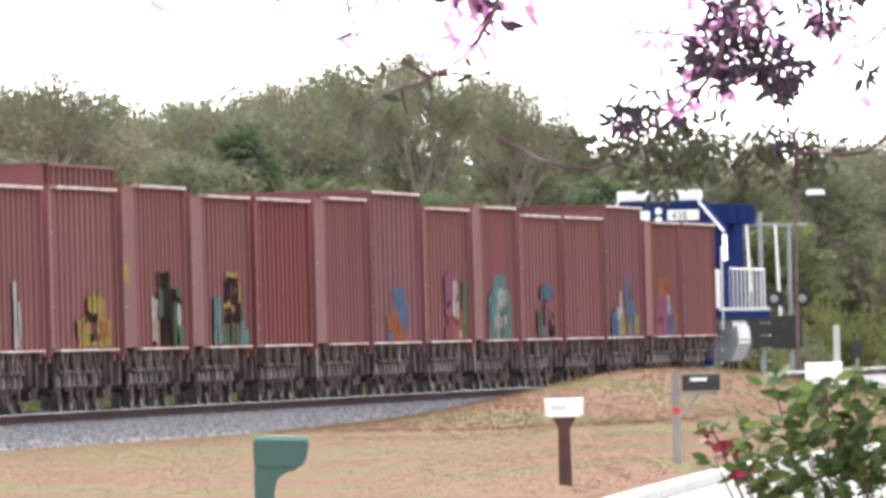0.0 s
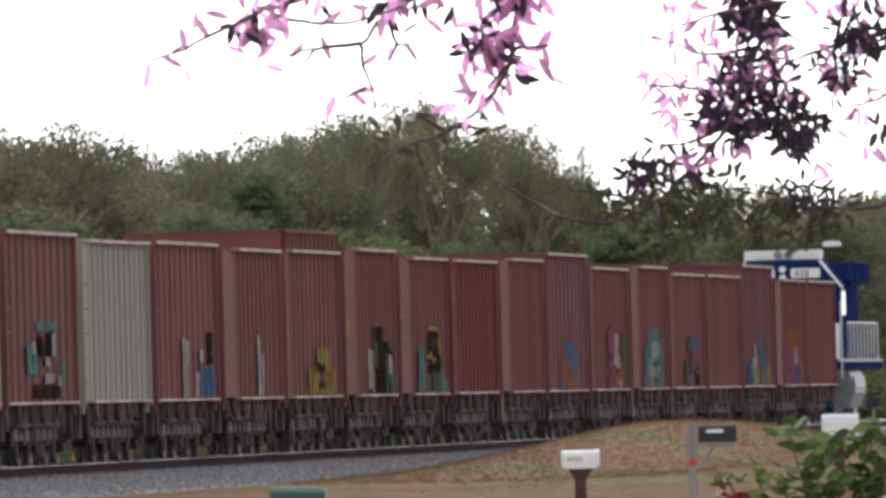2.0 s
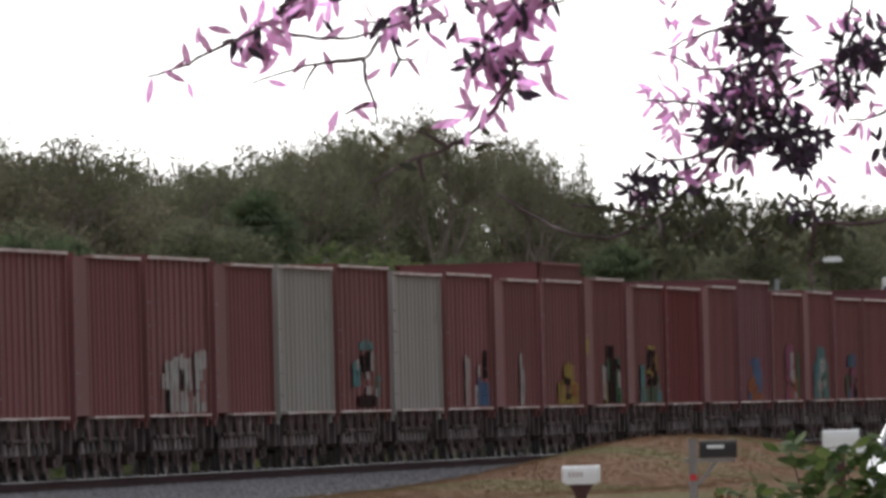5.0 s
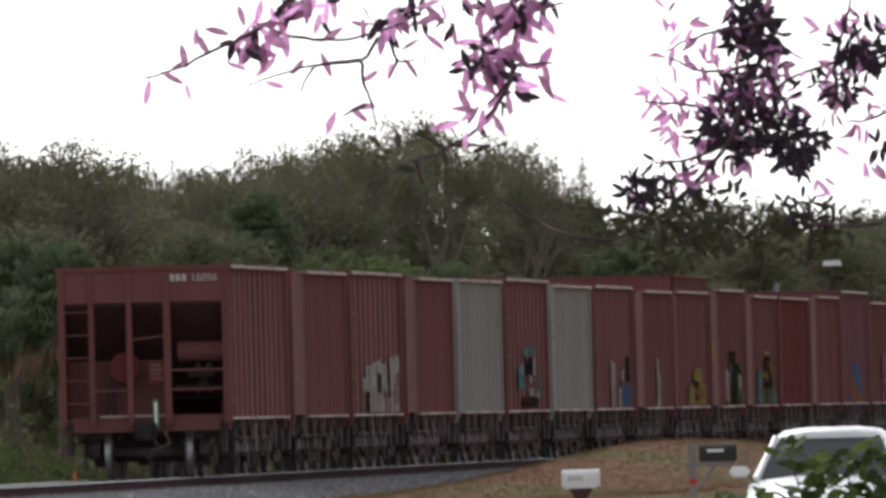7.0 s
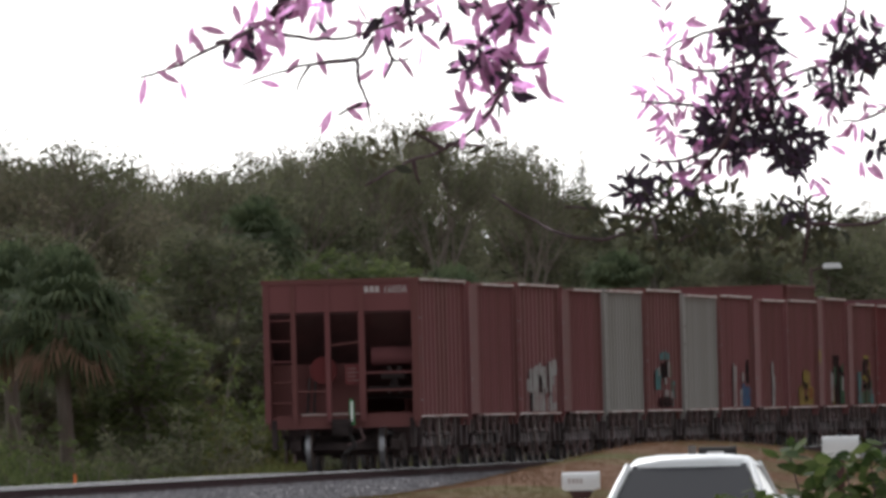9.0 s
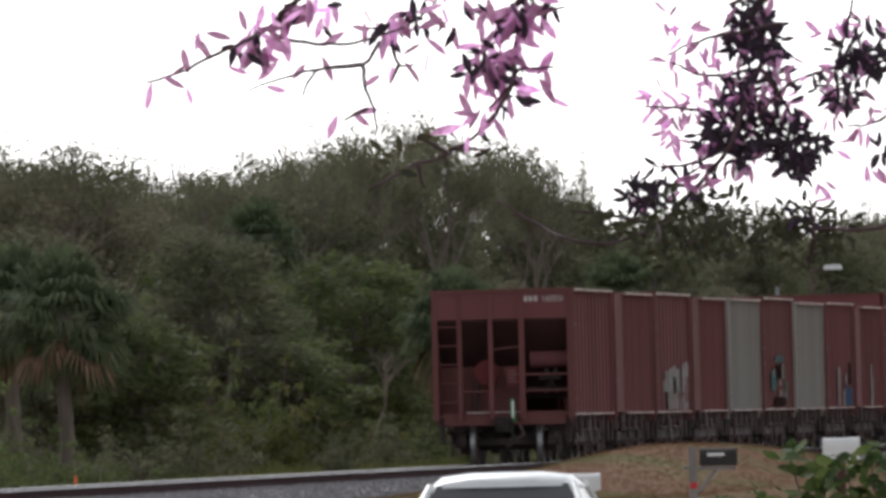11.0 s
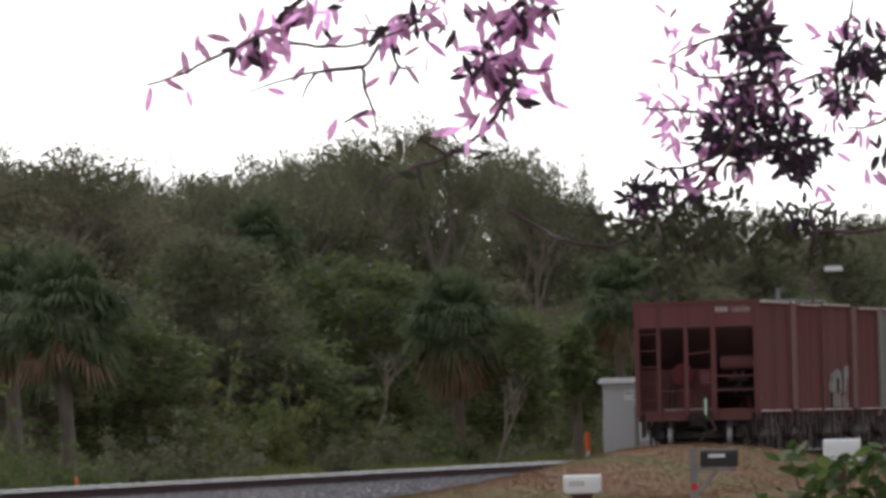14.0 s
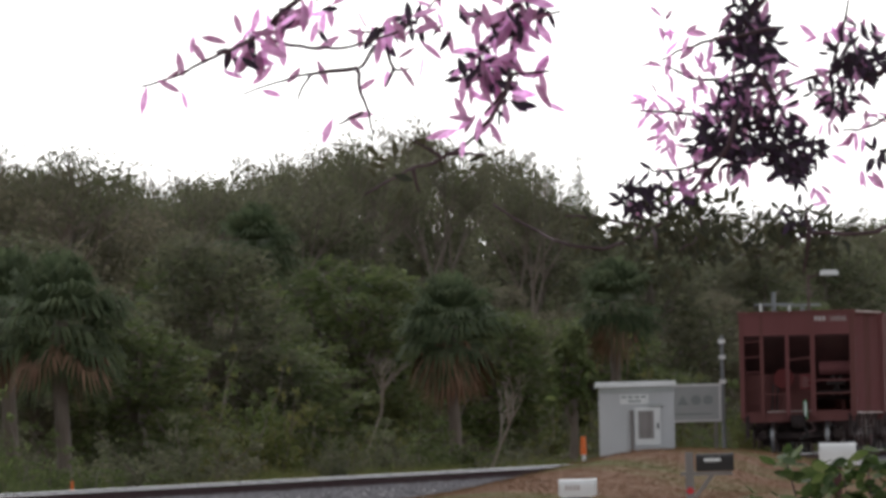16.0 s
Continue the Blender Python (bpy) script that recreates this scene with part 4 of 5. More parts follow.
def make_woods():
    rnd = random.Random(11)
    mats = ("oak", "olive", "oak", "oakgreen", "olive")
    words = ("dark grey-green oak in a dense wood", "olive-brown tree with thin leaves in a wood", "dark oak with a broken crown in a wood", "green-leaved tree at the edge of a wood", "dull olive oak behind the railway track")
    kinds = [make_tree(100 + k, 10, 2.9, mats[k], 9000, 0.078, 0.16, words[k], blobs_n=24) for k in range(5)]
    used = set()

    def plant(kind, m):
        if kind in used:
            return copy_thing(kind, m)
        used.add(kind)
        kind.matrix_basis = m
        return kind

    for y, o, top in SKYLINE + SKYLINE_FAR:
        k = kinds[rnd.choice((0, 0, 2, 4, 1))]
        plant(k, scaled(track_x(y) + o, y, 0.5, rnd.uniform(0, 360), rnd.uniform(0.95, 1.2), (top + (0.05 if y < 600 else 0.25 if y > 730 else -0.45)) / 10))
    lacy = [make_lacy_tree(400 + k, ("oak", "olive", "oak")[k], ("thin-crowned oak rising above a dense wood", "half-bare olive tree above a wood", "broken oak crown with sky showing through")[k]) for k in range(3)]
    for n, (y, o, top) in enumerate(LACE):
        plant(lacy[n % 3], scaled(track_x(y) + o, y, 0.5, rnd.uniform(0, 360), rnd.uniform(0.72, 0.95), (top + (0.3 if y > 598 else 0.0)) / 10))

    spire = make_spire()
    spire.location = (SPIRE[0], SPIRE[1], 0.5)
    for i in range(22):                                   # deep in the wood, lower than the skyline
        y = 545 + i * 28 + rnd.uniform(-6, 6)
        top = 8.6 + 2.0 * math.sin(i * 0.32 + 0.2) + rnd.uniform(-0.3, 0.3)
        plant(kinds[rnd.choice((0, 2, 4))], scaled(track_x(y) - 33, y, 0.5, rnd.uniform(0, 360), 1.15, top / 10))
    for i in range(14):                                   # close rank towards the crossing
        y = 690 + i * 24 + rnd.uniform(-6, 6)
        plant(kinds[rnd.choice((0, 2, 3))], scaled(track_x(y) - 15 - (i % 2) * 4, y, 0.4, rnd.uniform(0, 360), 1.2, rnd.uniform(0.78, 0.92)))
    for i in range(16):                                   # a second rank that closes the gaps behind it
        y = 700 + i * 21 + rnd.uniform(-5, 5)
        plant(kinds[rnd.choice((0, 4, 3))], scaled(track_x(y) - 25 - (i % 3) * 3, y, 0.4, rnd.uniform(0, 360), 1.25, rnd.uniform(0.82, 0.9)))
    for i in range(34):                                   # the body of the wood
        y = 420 + i * 15 + rnd.uniform(-5, 5)
        k = kinds[rnd.choice((0, 1, 2, 3, 4, 3))]
        plant(k, scaled(track_x(y) - 13.5 - (i % 3) * 1.8, y, 0.4, rnd.uniform(0, 360), rnd.uniform(0.95, 1.25), rnd.uniform(0.5, 0.72)))
    bush = [make_thicket(200 + k, ("oakgreen", "oak", "weeds")[k], ("bright green leafy shrub at the edge of a wood", "dark dense shrub under the trees", "yellow-green shrub beside the railway track")[k]) for k in range(3)]
    for i in range(44):
        y = 398 + i * 8.5 + rnd.uniform(-3, 3)
        k = bush[rnd.choice((0, 1, 2, 1, 1))]
        tall = rnd.uniform(0.6, 1.35) if not 505 < y < 590 else rnd.uniform(0.4, 0.8)
        plant(k, scaled(track_x(y) - 8.8 - (i % 3) * 1.2, y, 0.3, rnd.uniform(0, 360), rnd.uniform(0.8, 1.1), tall))
    for i in range(34):                                   # thicket under the trees
        y = 425 + i * 14 + rnd.uniform(-4, 4)
        plant(bush[rnd.choice((0, 1, 1, 2))], scaled(track_x(y) - 18 - (i % 2) * 6, y, 0.2, rnd.uniform(0, 360), 1.5, rnd.uniform(0.8, 1.3)))
    for x, y, tall in ((-5.1, 528, 0.52), (-3.9, 512, 0.40), (-7.2, 468, 0.46), (1.6, 590, 0.56)):
        plant(kinds[3], scaled(x, y, 0.4, rnd.uniform(0, 360), 0.85, tall))
    for x, y, tall in ((0.9, 500, 0.2), (1.5, 504, 0.26), (2.1, 509, 0.22), (2.7, 513, 0.26), (3.2, 517, 0.2), (-8.9, 392, 0.85), (-8.4, 388, 0.45), (-7.6, 400, 0.55), (-7.0, 399, 0.35)):
        plant(bush[2 if y > 450 else 0], scaled(x, y, 0.3, rnd.uniform(0, 360), 0.34 if y > 450 else 0.7, tall))
    small = make_tree(300, 4.2, 0.85, "oakgreen", 2600, 0.06, 0.42, "slender bright green young tree beside the hut", blobs_n=9)
    small.matrix_basis = pose(3.67, 541, 0.4)


def make_palm(x, y, crown, radius, seed, label, skirt=14):
    """A cabbage palm: trunk, a head of fan leaves and a skirt of dead ones."""
    rnd = random.Random(seed)
    palm = new("palm_tree")
    tagged(palm, label, "palm tree", "palms of the wood")
    palm.location = (x, y, 0.35)
    h = crown - 0.35
    bm = B()
    for k in range(7):
        tube(bm, (0.03 * math.sin(k), 0, h * k / 7 - (0.3 if k == 0 else 0)), (0.03 * math.sin(k + 1), 0, h * (k + 1) / 7), 0.17, 0.16, 9)
    part("trunk", bm, "bark", palm)
    for name, mat, count, lo, hi in (("fronds", "palm", 72, -66, 85), ("dead_fronds", "deadpalm", skirt, -88, -48)):
        verts, faces = [], []
        for k in range(count):
            az, el = rnd.uniform(0, math.tau), radians(rnd.uniform(lo, hi))
            d = Vector((math.cos(az) * math.cos(el), math.sin(az) * math.cos(el), math.sin(el)))
            side = d.cross(Vector((0, 0, 1))).normalized()
            up = side.cross(d)
            stem = radius * rnd.uniform(0.35, 0.6)
            base = Vector((0, 0, h)) + d * stem + Vector((0, 0, -0.1 * stem))
            n = len(verts)
            verts += [Vector((0, 0, h - 0.1)) - side * 0.02, Vector((0, 0, h - 0.1)) + side * 0.02, base]
            faces.append((n, n + 1, n + 2))
            for b in range(17):
                a = radians(-95 + 190 * b / 16)
                way = (d * math.cos(a) + side * math.sin(a) + up * 0.25).normalized()
                length = radius * rnd.uniform(0.5, 0.7) * (1 - 0.25 * abs(b - 8) / 8)
                mid = base + way * length * 0.6
                tip = base + way * length * 0.9 + Vector((0, 0, -length * 0.4))
                wide = way.cross(up).normalized() * 0.026 * radius
                n = len(verts)
                verts += [base, mid - wide, tip, mid + wide]
                faces.append((n, n + 1, n + 2, n + 3))
        part(name[:-1], flat_mesh(name, [tuple(v) for v in verts], faces, mat), "", palm, "hanging dead brown fronds" if name[0] == "d" else "")
    return palm


def make_bare_tree(x, y, z, seed, stem=0.95):
    """A small leafless tree with pale forked branches."""
    rnd = random.Random(seed)
    tree = new("bare_tree")
    tagged(tree, "small leafless tree with pale forked branches", "tree")
    tree.location = (x, y, z)
    bm = B()

    def fork(a, d, length, r, depth):
        b = a + d * length
        tube(bm, a, b, r, r * 0.7, 5)
        if depth:
            for k in range(2 + (depth > 2)):
                e = (d + Vector((rnd.uniform(-0.7, 0.9), rnd.uniform(-0.5, 0.5), rnd.uniform(-0.1, 0.4)))).normalized()
                fork(b, e, min(length, 0.95) * rnd.uniform(0.6, 0.85), r * 0.65, depth - 1)
    fork(Vector((0, 0, 0)), Vector((0.35, 0, 0.9)).normalized(), stem, 0.05, 4)
    part("branch", bm, "palebark", tree)


make_woods()
make_palm(-8.16, 425, 4.35, 1.75, 1, "large cabbage palm with drooping green fan leaves", 7)
make_palm(-9.45, 432, 4.7, 1.6, 2, "cabbage palm with dense green fan leaves", 6)
make_palm(0.42, 528, 4.55, 1.75, 3, "cabbage palm with brown dead fronds under its crown", 44)
make_palm(5.62, 616, 5.6, 1.7, 4, "tall cabbage palm behind the equipment hut", 8)
make_palm(-5.05, 549, 7.0, 1.5, 5, "tall cabbage palm rising among oaks", 8)
make_bare_tree(-2.3, 519, 0.2, 4, 2.2)
make_bare_tree(1.2, 520, 0.2, 9, 1.1)


# ---- beside the track ----
def make_hut():
    hut = new("equipment_hut")
    tagged(hut, "grey metal signal equipment hut with a white roof edge", "hut")
    hut.location = (5.45, 540, 0.47)
    part("wall", box(B(), -1.02, 1.05, 0, 2.2, 0.1, 2.3), "hutpaint", hut, bevel=0.02)
    part("roof", box(B(), -1.14, 1.14, -0.12, 2.32, 2.3, 2.46, 0.97), "white", hut, "white sheet roof with a drip edge", bevel=0.02)
    part("plinth", box(B(), -1.1, 1.1, -0.05, 2.25, -0.25, 0.1), "kerb", hut)
    for x in (-0.62, -0.03, 0.74):
        part("seam", box(B(), x - 0.015, x + 0.015, -0.015, 0.0, 0.1, 2.3), "hutpaint", hut)
    part("eave_trim", box(B(), -1.0, 1.03, -0.03, 0.0, 2.14, 2.28), "board", hut, "pale trim under the roof")
    cab = part("door", box(B(), -0.05, 0.66, -0.10, 0.0, 0.70, 1.74), "white", hut, "white framed cabinet door", bevel=0.015)
    part("door_panel", box(B(), 0.05, 0.47, -0.115, -0.10, 0.88, 1.64), "timber", cab, "darker inset panel")
    part("door_latch", box(B(), 0.56, 0.61, -0.14, -0.10, 1.15, 1.3), "black", cab)
    part("lamp_bracket", box(B(), 0.30, 0.72, -0.16, -0.0, 1.76, 1.83), "board", hut)
    part("conduit", tube(B(), (-0.13, -0.06, 0.1), (-0.13, -0.06, 1.66), 0.045, n=8), "timber", hut, "grey conduit beside the door")
    part("meter_box", box(B(), -0.02, 0.72, -0.2, -0.02, 0.3, 0.66), "hutpaint", hut, "grey box below the door", bevel=0.02)
    pl = part("name_plate", box(B(), -0.44, 0.34, -0.02, -0.004, 1.84, 2.10), "white", hut, "white plate with illegible grey lettering")
    for k in range(4):
        part("lettering_bar", box(B(), -0.40 + k * 0.18, -0.27 + k * 0.18, -0.026, -0.02, 2.0, 2.06), "print", pl)
    part("lettering_bar", box(B(), -0.22, 0.14, -0.026, -0.02, 1.89, 1.94), "print", pl)
    pipe = new("conduit_pipe")
    tagged(pipe, "short pale conduit pipes lying beside the hut", "pipe")
    pipe.location = (4.9, 536, 0.75)
    part("pipe", tube(B(), (-0.3, 0, 0), (0.15, -0.2, 0.02), 0.09, n=10), "brown", pipe)
    part("pipe_end", tube(B(), (0.15, -0.2, 0.02), (0.4, -0.3, 0.06), 0.10, n=10), "white", pipe)
    part("block", box(B(), -0.4, 0.45, 0.1, 0.4, -0.5, -0.08), "kerb", pipe)


def make_sign():
    sign = new("sign_board")
    tagged(sign, "pale grey board with large faded grey letter shapes on posts", "sign")
    sign.location = (7.24, 558, 0.45)
    part("board", box(B(), -0.85, 0.80, 0, 0.05, 1.33, 2.38), "board", sign, bevel=0.01)
    part("board_frame", box(B(), -0.87, 0.82, 0.05, 0.08, 1.31, 2.40), "white", sign)
    for x0, x1, z0, z1 in ((-0.85, 0.80, 1.33, 1.375), (-0.85, 0.80, 2.335, 2.38), (0.755, 0.80, 1.38, 2.33)):
        part("border", box(B(), x0, x1, -0.012, -0.001, z0, z1), "white", sign, "white border strip")
    part("letter_shape", box(B(), -0.60, -0.55, -0.008, -0.002, 1.80, 2.08), "print", sign)
    part("letter_shape", prism(B(), [(-0.44, 1.80), (-0.12, 1.80), (-0.28, 2.08)], "y", -0.008, -0.002), "print", sign)
    for x in (0.10, 0.44):
        part("letter_shape", prism(B(), [(x + 0.15 * math.cos(a * math.tau / 14), 1.94 + 0.14 * math.sin(a * math.tau / 14)) for a in range(14)], "y", -0.008, -0.002), "print", sign)
    part("lettering_bar", box(B(), -0.6, 0.55, -0.008, -0.002, 1.52, 1.57), "print", sign)
    for x in (-0.7, 0.65):
        part("leg", box(B(), x - 0.05, x + 0.05, 0.08, 0.18, -0.3, 2.3), "timber", sign)
    mast = new("signal_mast")
    tagged(mast, "slim galvanised mast with small boxes near its top", "mast")
    mast.location = (8.14, 560, 0.3)
    part("pole", tube(B(), (0, 0, -0.2), (0, 0, 3.93), 0.065, 0.05, 10), "silver", mast)
    for z in (2.6, 3.3, 3.75):
        part("fitting", box(B(), -0.1, 0.1, -0.1, 0.08, z - 0.06, z + 0.06), "white", mast, bevel=0.01)
    part("base", box(B(), -0.2, 0.2, -0.2, 0.2, -0.15, 0.1), "kerb", mast)
    post = new("marker_post")
    tagged(post, "orange and white plastic cable marker post", "marker post")
    post.location = (3.82, 520, 0.36)
    part("sleeve", tube(B(), (0, 0, 0.62), (0, 0, 1.1), 0.09, 0.07, 10), "orange", post, "orange upper sleeve")
    part("stem", tube(B(), (0, 0, -0.2), (0, 0, 0.62), 0.055, n=10), "white", post)
    stake = new("marker_stake")
    tagged(stake, "small orange survey stake beside the rail", "marker post")
    x, y, z = -7.0, 372, 0.36
    stake.location = (x, y, z)
    part("stake", tube(B(), (0, 0, -0.2), (0.02, 0, 0.62), 0.03, 0.025, 8), "orange", stake)


def make_crossing():
    for i, (x, top) in enumerate(((10.55, 5.75), (11.55, 5.3))):
        sig = new("crossing_signal")
        tagged(sig, "level crossing signal mast with a raised white gate arm", "crossing signal", "crossing signals")
        sig.location = (x, 612 + i * 6, 0.4)
        part("mast", tube(B(), (0, 0, -0.2), (0, 0, top - 0.4), 0.08, 0.07, 10), "silver", sig)
        part("gate_arm", tube(B(), (-0.32, -0.1, 2.0), (-0.42, -0.1, 5.0), 0.06, 0.04, 8), "white", sig, "raised white gate arm")
        part("gate_machine", box(B(), -0.55, 0.35, -0.3, 0.2, 1.06, 2.1), "black", sig, "black gate mechanism case", bevel=0.03)
        for s in (-1, 1):
            part("flasher", tube(B(), (s * 0.38, -0.15, 2.62), (s * 0.38, -0.1, 2.62), 0.26, n=16), "black", sig, "round black flasher backing")
            part("flasher_hood", tube(B(), (s * 0.38, -0.35, 2.62), (s * 0.38, -0.15, 2.62), 0.11, 0.13, 12), "silver", sig)
        part("cross_bar", box(B(), -0.6, 0.6, -0.06, 0.06, 4.92, 5.0), "silver", sig)
        part("base", box(B(), -0.25, 0.25, -0.25, 0.25, -0.15, 0.12), "kerb", sig)
    lamp = new("street_lamp")
    tagged(lamp, "street lamp with a pale flat head on a steel pole", "street lamp")
    lamp.location = (11.72, 616, 0.4)
    part("pole", tube(B(), (0, 0, -0.2), (0, 0, 5.9), 0.06, 0.045, 10), "strut", lamp, "weathered dark steel pole")
    part("arm", tube(B(), (0, 0, 5.8), (0.55, 0, 5.95), 0.035, n=8), "strut", lamp)
    part("head", box(B(), 0.35, 0.98, -0.15, 0.15, 5.86, 6.03, 0.85), "white", lamp, bevel=0.03)
    post = new("grey_post")
    tagged(post, "short pale concrete post near the crossing", "post")
    post.location = (12.6, 600, 0.4)
    part("post", box(B(), -0.1, 0.1, -0.1, 0.1, -0.2, 1.75), "kerb", post, bevel=0.02)
    case = new("relay_case")
    tagged(case, "small black relay case on a stub post", "relay case")
    case.location = (13.25, 602, 0.4)
    part("case", box(B(), -0.16, 0.16, -0.12, 0.12, 0.75, 1.25), "black", case, bevel=0.02)
    part("stub", tube(B(), (0, 0, -0.2), (0, 0, 0.75), 0.04), "silver", case)
    # overhead line across the field, between two poles out of sight
    y = 300
    wire = new("overhead_line")
    tagged(wire, "thin dark overhead wire strung between timber poles", "overhead line")
    wire.location = (0, y, 0)
    for x in (-30, 30):
        g = land(x, y)
        part("pole", tube(B(), (x, 0, g - 0.5), (x, 0, 11.2), 0.16, 0.11, 10), "timber", wire)
    for n, dz in enumerate((0.0, 0.32)):
        bm = B()
        sag = lambda x: 7.80 + dz + 0.0035 * x * x
        for k in range(30):
            xa, xb = -30 + k * 2, -28 + k * 2
            ring = [[bm.verts.new((x, 0.003 * c, sag(x) + 0.003 * d)) for c, d in ((1, 0), (0, 1), (-1, 0), (0, -1))] for x in (xa, xb)]
            for q in range(4):
                bm.faces.new((ring[0][q], ring[0][(q + 1) % 4], ring[1][(q + 1) % 4], ring[1][q]))
        bmesh.ops.remove_doubles(bm, verts=bm.verts, dist=0.0002)
        part("wire", bm, "under", wire)


make_hut()
make_sign()
make_crossing()


# ---- along the street ----
def house_box(name, label, x, y, top, length, height, body, seed=0):
    """A rural mailbox: half-round top, door at one end."""
    mb = new(name)
    tagged(mb, label, "mailbox", "mailboxes along the street")
    g = land(x, y)
    mb.location = (x, y, g)
    t = top - g
    r = height * 0.42
    pts = [(-0.09, t - height), (0.09, t - height), (0.09, t - r)] + [(0.09 * math.cos(a), t - r + r * math.sin(a)) for a in [k * math.pi / 8 for k in range(1, 8)]] + [(-0.09, t - r)]
    bm = B()
    prism(bm, pts, "x", -length / 2, length / 2)
    part("box", bm, body, mb, bevel=0.008)
    bm = B()
    prism(bm, [(a * 1.06, (b - t) * 1.02 + t + 0.006) for a, b in pts], "x", length / 2 - 0.012, length / 2 + 0.012)
    part("door", bm, body, mb)
    return mb, t, g


def make_mailboxes():
    mb, t, g = house_box("mailbox", "white metal mailbox on a dark brown post in dry grass", 1.565, 224, 1.215, 0.42, 0.195, "white")
    bm = B()
    prism(bm, [(-0.075, -0.3), (0.085, -0.3), (0.065, t - 0.34), (0.15, t - 0.21), (-0.13, t - 0.21), (-0.065, t - 0.34)], "y", -0.06, 0.06)
    part("post", bm, "brown", mb, "dark brown post flaring at its top", bevel=0.008)
    part("base_plate", box(B(), -0.18, 0.18, -0.08, 0.08, t - 0.212, t - 0.195), "white", mb)
    for k in range(4):
        part("faded_digit_bar", box(B(), -0.14 + k * 0.045, -0.11 + k * 0.045, -0.0935, -0.0905, t - 0.13, t - 0.07), "letter", mb)
    mb, t, g = house_box("mailbox", "black metal mailbox on a grey timber post", 3.43, 245, 1.43, 0.46, 0.22, "black")
    part("label_strip", box(B(), -0.13, 0.08, -0.097, -0.091, t - 0.10, t - 0.06), "white", mb, "white label strip")
    part("post", box(B(), -0.36, -0.26, -0.05, 0.05, -0.3, t + 0.02), "timber", mb, "weathered grey timber post", bevel=0.008)
    part("arm", box(B(), -0.42, 0.22, -0.06, 0.06, t - 0.27, t - 0.225), "timber", mb)
    bm = B()
    prism(bm, [(-0.27, t - 0.55), (-0.22, t - 0.55), (0.0, t - 0.27), (-0.06, t - 0.27)], "y", -0.03, 0.03)
    part("brace", bm, "timber", mb)
    part("reflector", tube(B(), (-0.31, -0.056, t - 0.46), (-0.31, -0.051, t - 0.46), 0.045, n=12), "reflector", mb, "red round reflector")
    mb, t, g = house_box("mailbox", "white metal mailbox half hidden behind garden leaves", 5.72, 282, 1.47, 0.52, 0.32, "white")
    part("post", box(B(), -0.06, 0.06, -0.05, 0.05, -0.3, t - 0.32), "brown", mb, "dark post")
    # moulded green box with its post in one curve
    x, y = -1.36, 182
    g = land(x, y)
    mb = new("mailbox")
    tagged(mb, "dark green moulded plastic mailbox with a curved post", "mailbox", "mailboxes along the street")
    mb.location = (x, y, g)
    t = 1.065 - g
    bm = B()
    prism(bm, [(-0.255, t - 0.30), (0.19, t - 0.30), (0.235, t - 0.22), (0.265, t - 0.06), (-0.255, t - 0.04)], "y", -0.11, 0.11)
    part("box", bm, "green", mb, bevel=0.015)
    bm = B()
    prism(bm, [(-0.262, t - 0.04), (0.272, t - 0.06), (0.27, t - 0.025), (0.1, t - 0.004), (-0.2, t), (-0.26, t - 0.012)], "y", -0.118, 0.118)
    # lighter base colour imitates the sky's gleam along the top
    part("lid", bm, "greenlid", mb, "green lid painted paler for sky reflection", bevel=0.008)
    bm = B()
    prism(bm, [(-0.255, -0.35), (-0.07, -0.35), (-0.07, t - 0.52), (-0.04, t - 0.41), (0.03, t - 0.35), (0.13, t - 0.33), (0.16, t - 0.30), (-0.255, t - 0.30)], "y", -0.085, 0.085)
    part("post", bm, "green", mb, bevel=0.012)


def loft(bm, sections):
    """Joins closed outlines of equal count into a skin, capped at both ends."""
    rings = [[bm.verts.new(p) for p in s] for s in sections]
    n = len(rings[0])
    for a, b in zip(rings, rings[1:]):
        for k in range(n):
            bm.faces.new((a[k], a[(k + 1) % n], b[(k + 1) % n], b[k]))
    bm.faces.new(rings[0][::-1]), bm.faces.new(rings[-1])
    return bm


def make_sedan():
    """A saloon car that drives towards -y; origin on the road under its middle."""
    car = new("sedan")
    tagged(car, "white four-door sedan driving along the street", "car")

    def sec(y, w, z0, z1, shoulder):
        return [(x * w, y, z) for x, z in ((-0.86, z0), (0.86, z0), (0.97, z0 + 0.14), (1.0, (z0 + z1) / 2), (0.965, z1 - shoulder), (0.80, z1 - 0.01), (0.4, z1 + 0.02), (-0.4, z1 + 0.02), (-0.80, z1 - 0.01), (-0.965, z1 - shoulder), (-1.0, (z0 + z1) / 2), (-0.97, z0 + 0.14))]
    bm = B()
    loft(bm, [sec(-2.33, 0.62, 0.32, 0.58, 0.05), sec(-2.25, 0.76, 0.22, 0.68, 0.06), sec(-2.0, 0.86, 0.18, 0.78, 0.07), sec(-1.2, 0.895, 0.17, 0.92, 0.08), sec(-0.8, 0.90, 0.17, 0.97, 0.08),
              sec(0.6, 0.90, 0.17, 0.99, 0.08), sec(1.6, 0.885, 0.18, 1.0, 0.08), sec(2.1, 0.82, 0.22, 0.97, 0.07), sec(2.3, 0.70, 0.3, 0.88, 0.06)])
    part("body", bm, "carpaint", car, smooth=True)
    bm = B()

    def roof(y, wl, wt, zl, zt):
        return [(-wl, y, zl), (wl, y, zl), (wt + 0.03, y, zt - 0.10), (wt - 0.06, y, zt - 0.03), (wt - 0.3, y, zt), (-wt + 0.3, y, zt), (-wt + 0.06, y, zt - 0.03), (-wt - 0.03, y, zt - 0.10)]
